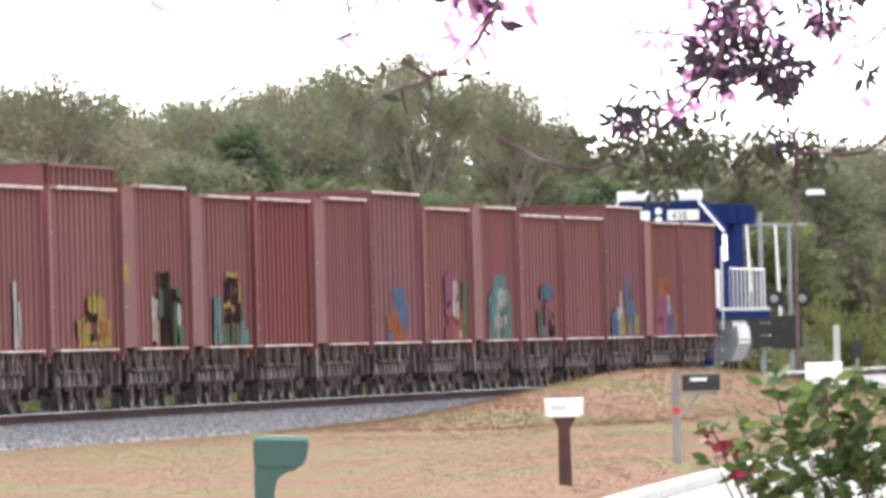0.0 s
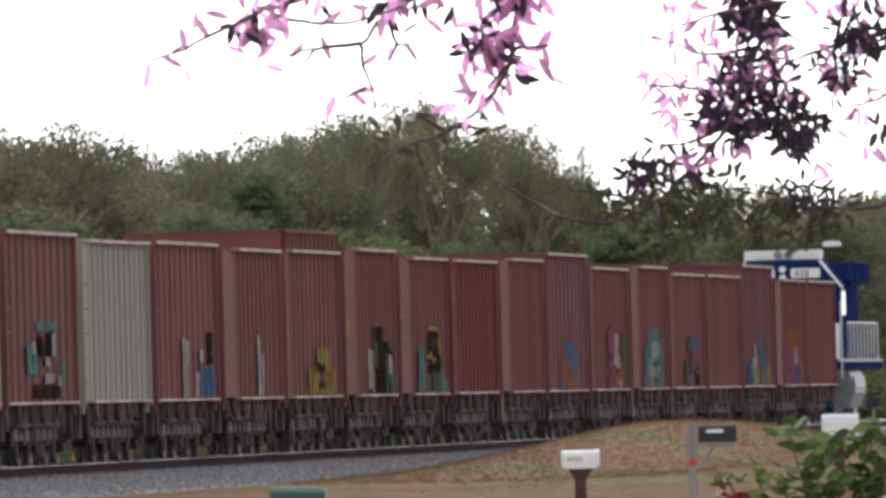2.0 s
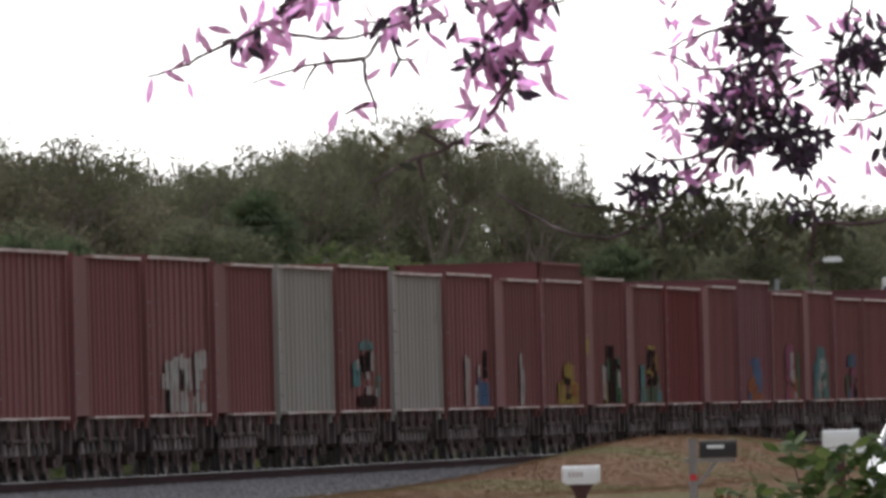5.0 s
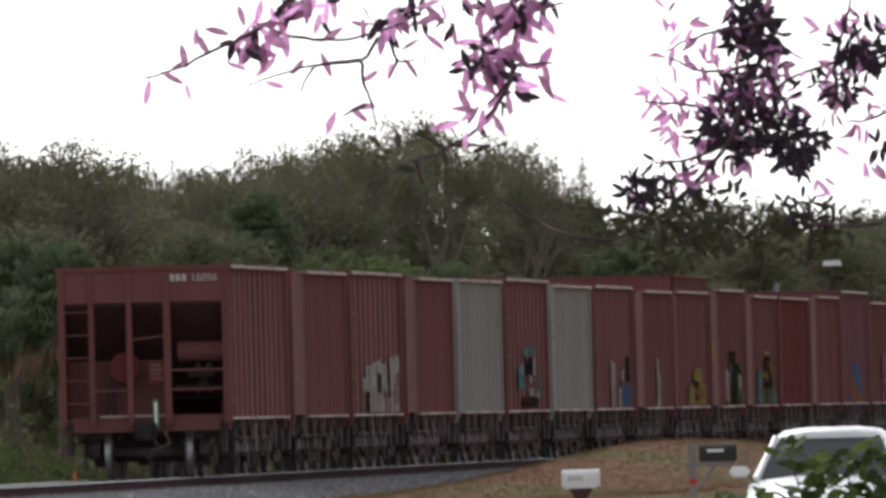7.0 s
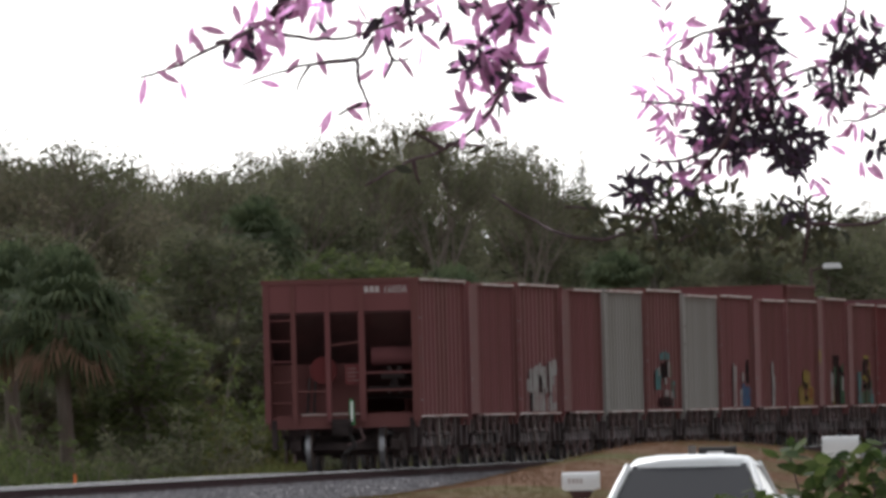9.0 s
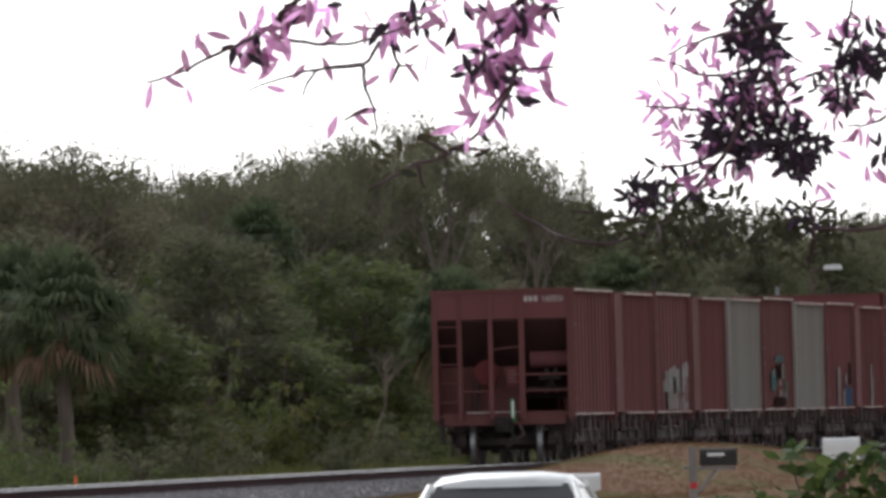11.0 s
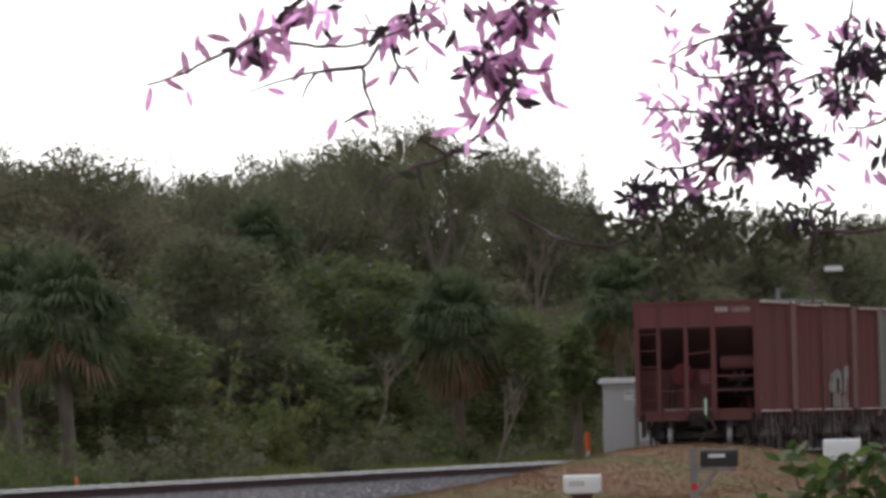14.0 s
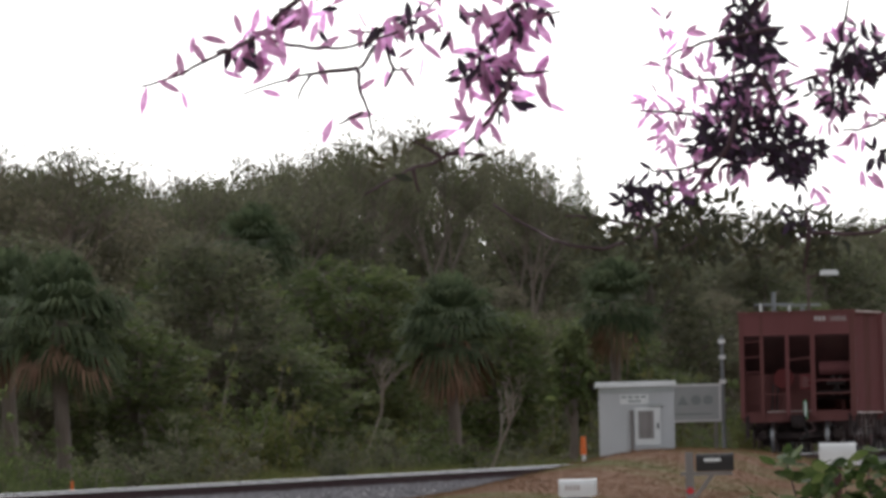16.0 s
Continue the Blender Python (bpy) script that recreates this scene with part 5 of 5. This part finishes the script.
    loft(bm, [roof(-0.12, 0.60, 0.545, 1.36, 1.43), roof(0.05, 0.62, 0.585, 1.36, 1.485), roof(0.5, 0.63, 0.60, 1.37, 1.51), roof(1.0, 0.62, 0.59, 1.36, 1.48), roof(1.3, 0.60, 0.54, 1.33, 1.42)])
    part("roof", bm, "carpaint", car, smooth=True)
    bm = B()
    loft(bm, [[(-0.74, -0.92, 0.95), (0.74, -0.92, 0.95), (0.72, -0.9, 0.97), (-0.72, -0.9, 0.97)], [(-0.56, -0.10, 1.37), (0.56, -0.10, 1.37), (0.55, -0.08, 1.41), (-0.55, -0.08, 1.41)]])
    part("windscreen", bm, "glass", car, "dark windscreen")
    bm = B()
    loft(bm, [[(-0.70, 1.95, 0.97), (0.70, 1.95, 0.97), (0.68, 1.9, 0.99), (-0.68, 1.9, 0.99)], [(-0.54, 1.28, 1.34), (0.54, 1.28, 1.34), (0.53, 1.26, 1.38), (-0.53, 1.26, 1.38)]])
    part("rear_window", bm, "glass", car)
    for s in (-1, 1):
        bm = B()
        loft(bm, [[(s * 0.80, -0.80, 0.96), (s * 0.80, 1.8, 0.98), (s * 0.77, 1.8, 0.98), (s * 0.77, -0.80, 0.96)], [(s * 0.625, -0.06, 1.37), (s * 0.615, 1.2, 1.37), (s * 0.60, 1.2, 1.37), (s * 0.60, -0.06, 1.37)]])
        part("side_window", bm, "glass", car)
        for (ya, yb) in ((-0.95, -0.10), (1.92, 1.28)):
            bm = B()
            tube(bm, (s * 0.785, ya, 0.95), (s * 0.60, yb, 1.40), 0.04, 0.035, 8)
            part("pillar", bm, "carpaint", car)
        bm = B()
        box(bm, s * 0.98 - 0.11, s * 0.98 + 0.11, -0.72, -0.60, 0.98, 1.10)
        part("wing_mirror", bm, "carpaint", car, bevel=0.03)
        bm = B()
        prism(bm, [(s * 0.44, 0.60), (s * 0.76, 0.62), (s * 0.80, 0.74), (s * 0.5, 0.70)], "y", -2.24, -2.05)
        part("headlamp", bm, "lens", car, "clear headlamp")
        for yw in (-1.42, 1.38):
            wh = part("wheel", tube(B(), (s * 0.70, yw, 0.32), (s * 0.885, yw, 0.32), 0.32, n=24), "tyre", car, "black tyre")
            part("rim", tube(B(), (s * 0.88, yw, 0.32), (s * 0.893, yw, 0.32), 0.20, n=16), "silver", wh)
    part("grille", box(B(), -0.42, 0.42, -2.335, -2.28, 0.50, 0.62), "black", car, "black grille")
    part("bumper_intake", box(B(), -0.5, 0.5, -2.335, -2.25, 0.30, 0.38), "black", car)
    part("dashboard", box(B(), -0.7, 0.7, -0.75, -0.4, 0.9, 0.99), "black", car)
    return car


# ---- near the camera: hanging twigs and a garden shrub ----
TWIGS = {
    "west": [[(-0.189, 2.804), (-0.260, 2.731), (-0.342, 2.683), (-0.389, 2.653), (-0.453, 2.628), (-0.517, 2.599), (-0.589, 2.581)],
        [(-0.342, 2.683), (-0.285, 2.658), (-0.193, 2.647), (-0.123, 2.657), (-0.030, 2.696), (0.041, 2.775)],
        [(-0.112, 2.652), (-0.148, 2.604), (-0.263, 2.592), (-0.380, 2.557)],
        [(-0.148, 2.604), (-0.140, 2.560), (-0.127, 2.514), (-0.119, 2.473)],
        [(-0.148, 2.604), (-0.240, 2.592), (-0.270, 2.543)],
        [(-0.139, 2.514), (-0.187, 2.492)],
        [(-0.030, 2.696), (-0.088, 2.680), (-0.146, 2.682)],
        [(-0.089, 2.663), (-0.073, 2.605), (-0.038, 2.602)],
        [(-0.073, 2.605), (-0.091, 2.565)]],
    "middle": [[(0.255, 2.793), (0.189, 2.702), (0.166, 2.622), (0.156, 2.553), (0.126, 2.502), (0.085, 2.457), (0.020, 2.418), (-0.049, 2.394), (-0.137, 2.347)],
        [(0.189, 2.702), (0.106, 2.629), (0.066, 2.624)],
        [(0.166, 2.616), (0.094, 2.589)],
        [(0.157, 2.587), (0.244, 2.588)],
        [(0.020, 2.418), (-0.036, 2.454)],
        [(0.156, 2.553), (0.109, 2.508)],
        [(0.032, 2.427), (0.113, 2.425)],
        [(-0.038, 2.396), (-0.027, 2.350)],
        [(0.189, 2.702), (0.270, 2.711)]],
    "east": [[(0.733, 2.781), (0.707, 2.666), (0.664, 2.575), (0.622, 2.484), (0.597, 2.415), (0.526, 2.336), (0.449, 2.263), (0.385, 2.236), (0.327, 2.225), (0.258, 2.239), (0.213, 2.263), (0.122, 2.323)],
        [(0.664, 2.575), (0.555, 2.566), (0.486, 2.591)],
        [(0.622, 2.484), (0.507, 2.498), (0.426, 2.502)],
        [(0.597, 2.415), (0.515, 2.383), (0.446, 2.379)],
        [(0.707, 2.666), (0.603, 2.646), (0.522, 2.630), (0.475, 2.608)],
        [(0.664, 2.575), (0.725, 2.481), (0.735, 2.412), (0.769, 2.365)],
        [(0.526, 2.336), (0.399, 2.351)],
        [(0.449, 2.263), (0.329, 2.289), (0.271, 2.294)],
        [(0.526, 2.336), (0.547, 2.255), (0.500, 2.216)],
        [(0.449, 2.263), (0.454, 2.223)]],
    "corner": [[(1.006, 2.658), (0.890, 2.598), (0.820, 2.577), (0.727, 2.544), (0.656, 2.477)],
        [(0.890, 2.598), (0.819, 2.531)],
        [(0.820, 2.577), (0.845, 2.663), (0.858, 2.731)],
        [(0.998, 2.336), (0.904, 2.246), (0.766, 2.244), (0.684, 2.205), (0.626, 2.207)],
        [(0.766, 2.244), (0.756, 2.307)],
        [(0.766, 2.244), (0.752, 2.158)],
        [(1.004, 2.543), (0.909, 2.465), (0.840, 2.455)]],
}
LEAF_CLUMPS = {
    "west": [(-0.377, 2.658, 0.030, 27, "d"),
        (-0.453, 2.632, 0.023, 3, "m"),
        (-0.500, 2.581, 0.015, 3, "m"),
        (-0.563, 2.594, 0.021, 4, "m"),
        (-0.469, 2.672, 0.017, 2, "m"),
        (-0.319, 2.692, 0.035, 10, "m"),
        (-0.237, 2.726, 0.037, 23, "d"),
        (-0.308, 2.651, 0.042, 6, "m"),
        (-0.256, 2.638, 0.031, 4, "m"),
        (-0.088, 2.686, 0.028, 15, "d"),
        (-0.090, 2.605, 0.027, 6, "m"),
        (-0.037, 2.644, 0.023, 3, "m"),
        (-0.185, 2.510, 0.023, 6, "m"),
        (-0.030, 2.721, 0.031, 17, "d"),
        (0.039, 2.706, 0.031, 15, "d"),
        (-0.145, 2.716, 0.042, 6, "m"),
        (-0.367, 2.589, 0.037, 3, "m")],
    "middle": [(0.155, 2.714, 0.042, 44, "d"),
        (0.212, 2.701, 0.037, 20, "d"),
        (0.107, 2.658, 0.042, 16, "m"),
        (0.129, 2.623, 0.042, 30, "d"),
        (0.094, 2.589, 0.030, 20, "d"),
        (0.157, 2.587, 0.030, 23, "d"),
        (0.145, 2.542, 0.026, 20, "d"),
        (0.103, 2.508, 0.029, 9, "m"),
        (0.220, 2.563, 0.037, 6, "m"),
        (0.250, 2.620, 0.019, 3, "m"),
        (0.079, 2.468, 0.025, 5, "m"),
        (0.113, 2.425, 0.027, 6, "k"),
        (0.015, 2.435, 0.027, 6, "k"),
        (-0.084, 2.386, 0.047, 9, "k"),
        (-0.131, 2.364, 0.026, 4, "k")],
    "east": [(0.655, 2.649, 0.039, 58, "d"), (0.645, 2.685, 0.035, 45, "d"), (0.684, 2.628, 0.029, 31, "d"), (0.625, 2.636, 0.023, 20, "d"), (0.671, 2.595, 0.032, 17, "n"),
        (0.697, 2.561, 0.030, 15, "n"), (0.622, 2.552, 0.025, 24, "d"), (0.632, 2.522, 0.032, 39, "d"), (0.662, 2.500, 0.039, 26, "n"), (0.716, 2.506, 0.030, 15, "n"),
        (0.587, 2.462, 0.039, 58, "d"), (0.559, 2.439, 0.025, 24, "d"), (0.640, 2.457, 0.044, 72, "d"), (0.612, 2.407, 0.025, 24, "d"), (0.694, 2.439, 0.037, 51, "d"),
        (0.733, 2.421, 0.037, 51, "d"), (0.768, 2.417, 0.021, 16, "d"), (0.727, 2.386, 0.028, 29, "d"), (0.760, 2.370, 0.018, 13, "d"), (0.520, 2.656, 0.018, 4, "m"),
        (0.581, 2.658, 0.021, 5, "m"), (0.482, 2.685, 0.018, 4, "m"), (0.489, 2.599, 0.028, 9, "m"), (0.542, 2.571, 0.023, 6, "m"), (0.466, 2.526, 0.021, 5, "m"),
        (0.435, 2.493, 0.010, 2, "m"), (0.500, 2.501, 0.030, 10, "m"), (0.534, 2.503, 0.018, 4, "m"), (0.485, 2.464, 0.021, 5, "m"), (0.487, 2.438, 0.018, 4, "m"),
        (0.531, 2.419, 0.021, 5, "m"), (0.625, 2.383, 0.014, 3, "m"), (0.599, 2.518, 0.035, 13, "m"), (0.576, 2.553, 0.023, 6, "m"), (0.401, 2.338, 0.028, 29, "d"),
        (0.432, 2.320, 0.023, 20, "d"), (0.456, 2.370, 0.023, 9, "n"), (0.509, 2.333, 0.032, 17, "n"), (0.544, 2.368, 0.021, 7, "n"), (0.578, 2.381, 0.018, 6, "n"),
        (0.474, 2.289, 0.042, 40, "k"), (0.528, 2.261, 0.046, 50, "k"), (0.595, 2.295, 0.037, 32, "k"), (0.486, 2.208, 0.042, 40, "k"), (0.634, 2.218, 0.032, 24, "k"),
        (0.324, 2.259, 0.035, 28, "k"), (0.406, 2.251, 0.035, 28, "k"), (0.557, 2.231, 0.039, 36, "k")],
    "corner": [(0.847, 2.611, 0.030, 34, "d"), (0.872, 2.583, 0.032, 39, "d"), (0.903, 2.596, 0.030, 34, "d"), (0.824, 2.527, 0.025, 24, "d"), (0.837, 2.512, 0.020, 14, "d"),
        (0.895, 2.665, 0.025, 11, "n"), (0.790, 2.534, 0.015, 4, "n"), (0.768, 2.567, 0.023, 9, "n"), (0.807, 2.645, 0.016, 4, "m"), (0.838, 2.671, 0.016, 4, "m"),
        (0.876, 2.451, 0.016, 4, "m"), (0.894, 2.487, 0.016, 4, "m"), (0.815, 2.416, 0.014, 3, "m"), (0.786, 2.346, 0.014, 3, "m"), (0.888, 2.373, 0.016, 4, "m"),
        (0.813, 2.480, 0.016, 4, "m"), (0.908, 2.406, 0.016, 10, "d"), (0.865, 2.546, 0.018, 4, "m"), (0.744, 2.282, 0.018, 13, "d"), (0.758, 2.303, 0.012, 2, "m"),
        (0.769, 2.248, 0.046, 50, "k"), (0.676, 2.244, 0.039, 36, "k"), (0.824, 2.247, 0.032, 24, "k"), (0.728, 2.202, 0.032, 24, "k"), (0.713, 2.267, 0.030, 21, "k"),
        (0.793, 2.219, 0.030, 21, "k")],
}
SHRUB_CLUMPS = [(1.062, 1.730, 0.052, 14, "l"), (1.129, 1.668, 0.059, 16, "l"), (1.233, 1.682, 0.069, 18, "l"), (1.336, 1.654, 0.078, 22, "l"), (1.441, 1.686, 0.086, 20, "l"), (1.153, 1.589, 0.062, 14, "l"), (0.885, 1.570, 0.042, 16, "r"), (0.927, 1.534, 0.035, 12, "r"), (0.960, 1.464, 0.031, 8, "r"), (0.868, 1.605, 0.035, 5, "l"), (0.963, 1.594, 0.052, 10, "l"), (1.040, 1.566, 0.066, 18, "l"), (1.020, 1.463, 0.076, 26, "l"), (1.125, 1.486, 0.086, 30, "l"), (1.230, 1.535, 0.083, 26, "l"), (1.333, 1.515, 0.086, 28, "l"), (1.088, 1.383, 0.086, 26, "l"), (1.209, 1.398, 0.095, 32, "l"), (1.330, 1.395, 0.095, 30, "l"), (1.435, 1.461, 0.104, 24, "l"), (1.403, 1.566, 0.104, 30, "l"), (1.280, 1.465, 0.104, 34, "l"), (1.182, 1.709, 0.052, 12, "l"), (1.304, 1.741, 0.045, 8, "l"), (0.883, 1.492, 0.028, 4, "l"), ]


def leaf_meshes(name, mat, length, width, count, seed):
    rnd, out = random.Random(seed), []
    for i in range(count):
        fold, bend = rnd.uniform(0.05, 0.25), rnd.uniform(-0.15, 0.25)
        prof = ((0, 0.0), (0.12, 0.45), (0.35, 0.95), (0.6, 1.0), (0.82, 0.62), (1.0, 0.0))
        verts, faces = [], []
        for s, w in prof:
            z = bend * s * s * length
            verts += [(s * length, -w * width / 2, z + fold * w * width / 2), (s * length, 0, z), (s * length, w * width / 2, z + fold * w * width / 2)]
        for k in range(len(prof) - 1):
            a = k * 3
            faces += [(a, a + 1, a + 4, a + 3), (a + 1, a + 2, a + 5, a + 4)]
        verts.append((-0.18 * length, 0, 0.02 * length))
        verts.append((0.05 * length, 0.035 * width, 0))
        faces.append((len(verts) - 2, 1, len(verts) - 1))
        out.append(flat_mesh(name, verts, faces, mat, True))
    return out


BRANCHES = []


def hose(bm, pts, radii, n=6):
    """One continuous round skin along a line of points."""
    rings = []
    for i, p in enumerate(pts):
        d = (pts[min(i + 1, len(pts) - 1)] - pts[max(i - 1, 0)]).normalized()
        u = d.cross(Vector((0, 1, 0.1))).normalized()
        w = d.cross(u)
        rings.append([bm.verts.new(p + (u * math.cos(k * math.tau / n) + w * math.sin(k * math.tau / n)) * radii[i]) for k in range(n)])
    for a, b in zip(rings, rings[1:]):
        for k in range(n):
            bm.faces.new((a[k], a[(k + 1) % n], b[(k + 1) % n], b[k]))
    bm.faces.new(rings[0][::-1]), bm.faces.new(rings[-1])
    return bm


def smooth_line(pts, steps=4):
    """Rounds a line of points into a gentle, slightly knobbly curve."""
    p = [Vector(q) for q in pts]
    p = [p[0] * 2 - p[1]] + p + [p[-1] * 2 - p[-2]]
    out = []
    for i in range(1, len(p) - 2):
        a, b, c, d = p[i - 1:i + 3]
        for k in range(steps):
            t = k / steps
            q = 0.5 * (2 * b + (c - a) * t + (2 * a - 5 * b + 4 * c - d) * t * t + (3 * b - a - 3 * c + d) * t ** 3)
            out.append(q + Vector((noise.noise(q * 40), 0, noise.noise(q * 40 + Vector((5, 5, 5))))) * 0.004)
    return out + [p[-2]]


def make_hanging_tree():
    """A tree whose twigs hang into the top of the view; its trunk stands to one side."""
    tree = new("overhanging_tree")
    tagged(tree, "tree with hanging twigs of small leaves, some with painted purple fringing", "tree")
    tx, ty = 3.2, 40.6
    tree.location = (tx, ty, land(tx, ty))
    z0 = land(tx, ty)
    bm = B()
    tube(bm, (0, 0, -0.3), (0.05, 0, 2.2), 0.16, 0.12, 12)
    tube(bm, (0.05, 0, 2.2), (-0.2, 0, 4.0), 0.12, 0.08, 10)
    part("trunk", bm, "bark", tree)
    meshes = {"m": leaf_meshes("leaf", "fringed", 0.056, 0.0165, 4, 1), "d": leaf_meshes("leaf", "darkleaf", 0.044, 0.015, 4, 2), "k": leaf_meshes("leaf", "nearleaf", 0.036, 0.014, 4, 3)}
    rnd = random.Random(21)
    for key, twigs in TWIGS.items():
        br = None
        for n, line in enumerate(twigs):
            pts = [(x - tx, 40 - ty + 0.10 * math.sin(i * 1.3 + n), z - z0) for i, (x, z) in enumerate(line)]
            if n == 0:                                    # back to the limb above
                first = pts[0]
                pts = [(-0.2, 0, 3.9), ((first[0] - 0.2) / 2, -0.2, max(3.9, first[2] + 1.1))] + pts
            pts = smooth_line(pts)
            r0 = 0.0066 if n == 0 else 0.0040
            bm = hose(B(), pts, [r0 * (1 - 0.75 * i / len(pts)) + 0.0006 for i in range(len(pts))])
            if n == 0:
                br = part("branch", bm, "twig", tree, "thin drooping leafy branch", smooth=True)
            else:
                part("twig", bm, "twig", br, smooth=True)
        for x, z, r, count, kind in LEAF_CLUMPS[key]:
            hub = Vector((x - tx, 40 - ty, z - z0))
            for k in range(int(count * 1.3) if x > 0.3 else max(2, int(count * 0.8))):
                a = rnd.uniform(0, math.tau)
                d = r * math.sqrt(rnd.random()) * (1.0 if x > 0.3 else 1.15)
                fringed = rnd.random()
                # tint set by backdrop: m sky-fringe pink, d and n darker, k olive
                which = kind if kind in "mk" else ("d" if fringed < (0.94 if kind == "d" and x > 0.3 else 0.6 if kind == "n" else 0.42) else "m")
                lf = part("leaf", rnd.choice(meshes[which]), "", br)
                point = a + rnd.gauss(0, 0.7) if rnd.random() < 0.6 else rnd.gauss(-1.5, 0.7)
                p = hub + Vector((d * math.cos(a), rnd.uniform(-0.06, 0.06), d * math.sin(a)))
                s = rnd.uniform(0.48, 0.88) if x > 0.3 else rnd.uniform(0.7, 1.2)
                lf.matrix_basis = Matrix.Translation(p) @ Matrix.Rotation(-point, 4, "Y") @ Matrix.Rotation(rnd.gauss(1.2, 0.5), 4, "X") @ Matrix.Diagonal((s, s, s, 1))
        BRANCHES.append(br)


def make_shrub():
    shrub = new("flowering_shrub")
    tagged(shrub, "leafy green garden shrub with deep red bracts", "shrub")
    bx, by = 1.45, 60
    z0 = land(bx, by)
    shrub.location = (bx, by, z0)
    rnd = random.Random(31)
    stems = B()
    leaves = leaf_meshes("leaf", "shrubleaf", 0.062, 0.036, 4, 5)
    bracts = leaf_meshes("bract", "petal", 0.036, 0.028, 3, 6)
    for n, (x, z, r, count, kind) in enumerate(SHRUB_CLUMPS):
        hub = Vector((x - bx, 0.12 * math.sin(n * 2.1), z - z0))
        base = Vector((hub.x * 0.2, 0.05 * math.sin(n), 0.0))
        mid = Vector((hub.x * 0.55, hub.y * 0.5, hub.z * 0.62))
        tube(stems, base, mid, 0.008, 0.005, 6)
        tube(stems, mid, hub, 0.005, 0.002, 6)
        for k in range(int(count * 1.5) if kind == "l" else count):
            a, d = rnd.uniform(0, math.tau), r * math.sqrt(rnd.random())
            lf = part("leaf" if kind == "l" else "bract", rnd.choice(leaves if kind == "l" else bracts), "", shrub, "" if kind == "l" else "deep red bract")
            p = hub + Vector((d * math.cos(a), rnd.uniform(-0.12, 0.12), d * math.sin(a)))
            s = rnd.uniform(0.7, 1.15)
            lf.matrix_basis = Matrix.Translation(p) @ Matrix.Rotation(rnd.uniform(0, math.tau), 4, "Z") @ Matrix.Rotation(rnd.uniform(-0.5, 0.9), 4, "Y") @ Matrix.Rotation(rnd.gauss(0.3, 0.6), 4, "X") @ Matrix.Diagonal((s, s, s, 1))
    part("stem", stems, "twig", shrub)
    verts, faces = leaf_cloud(77, [((0.15 * math.cos(k), 0.2 * math.sin(k), 0.5 + 0.07 * k), (0.3, 0.3, 0.2)) for k in range(9)], 900, 0.035)
    low = part("lower_leaves", flat_mesh("lower_leaves", verts.tolist(), faces.tolist(), "shrubleaf"), "", shrub)
    tagged(low, kind="stuff")


make_mailboxes()
SEDAN = make_sedan()
make_hanging_tree()
make_shrub()


# breeze: time, sideways and upward shift of the hanging twigs in millimetres
BREEZE = [(0, 4, -1), (0.5, 2, -5), (1.0, 1, -6), (1.5, 9, -14), (2.0, 0, -7), (2.5, 4, -9), (3.0, 0, -7), (3.5, -5, -4), (4.0, 1, -9), (5.2, 4, -6), (6.5, 4, -12),
          (7.0, 0, -1), (7.5, 0, -2), (8.0, -4, 4), (8.5, -6, 7), (9.0, -9, 6), (10.2, 0, 2), (11.5, 2, -3), (12.0, -2, 3), (12.5, 0, 0), (13.0, 3, -6), (13.5, -2, 0),
          (14.0, 0, -4), (14.5, -4, 3), (15.0, -4, 1), (15.5, -5, 0), (16.0, -1, 1)]


def motions():
    for car, ahead in WAGONS:
        rows = []
        for k in range(9):
            t = k * 2
            y = REAR_AT_7 + ahead + SPEED * (t - 7)
            rows.append((t, pose(track_x(y), y, RAIL, 0, 0, -math.degrees(math.atan(track_slope(y))))))
        walk(car, rows)
    rows = []
    for k in range(17):
        y = 217 - 13.5 * (k - 7)
        rows.append((k, pose(road_x(y), y, road_z(y) + 0.01, 0, 0, -math.degrees(math.atan(0.0705)))))
    walk(SEDAN, rows)
    for n, br in enumerate(BRANCHES):
        k = (1.0, 0.7, 0.8, 0.9)[n]
        walk(br, [(t, pose(a * k / 1000, 0, b * k / 1000)) for t, a, b in BREEZE])


motions()
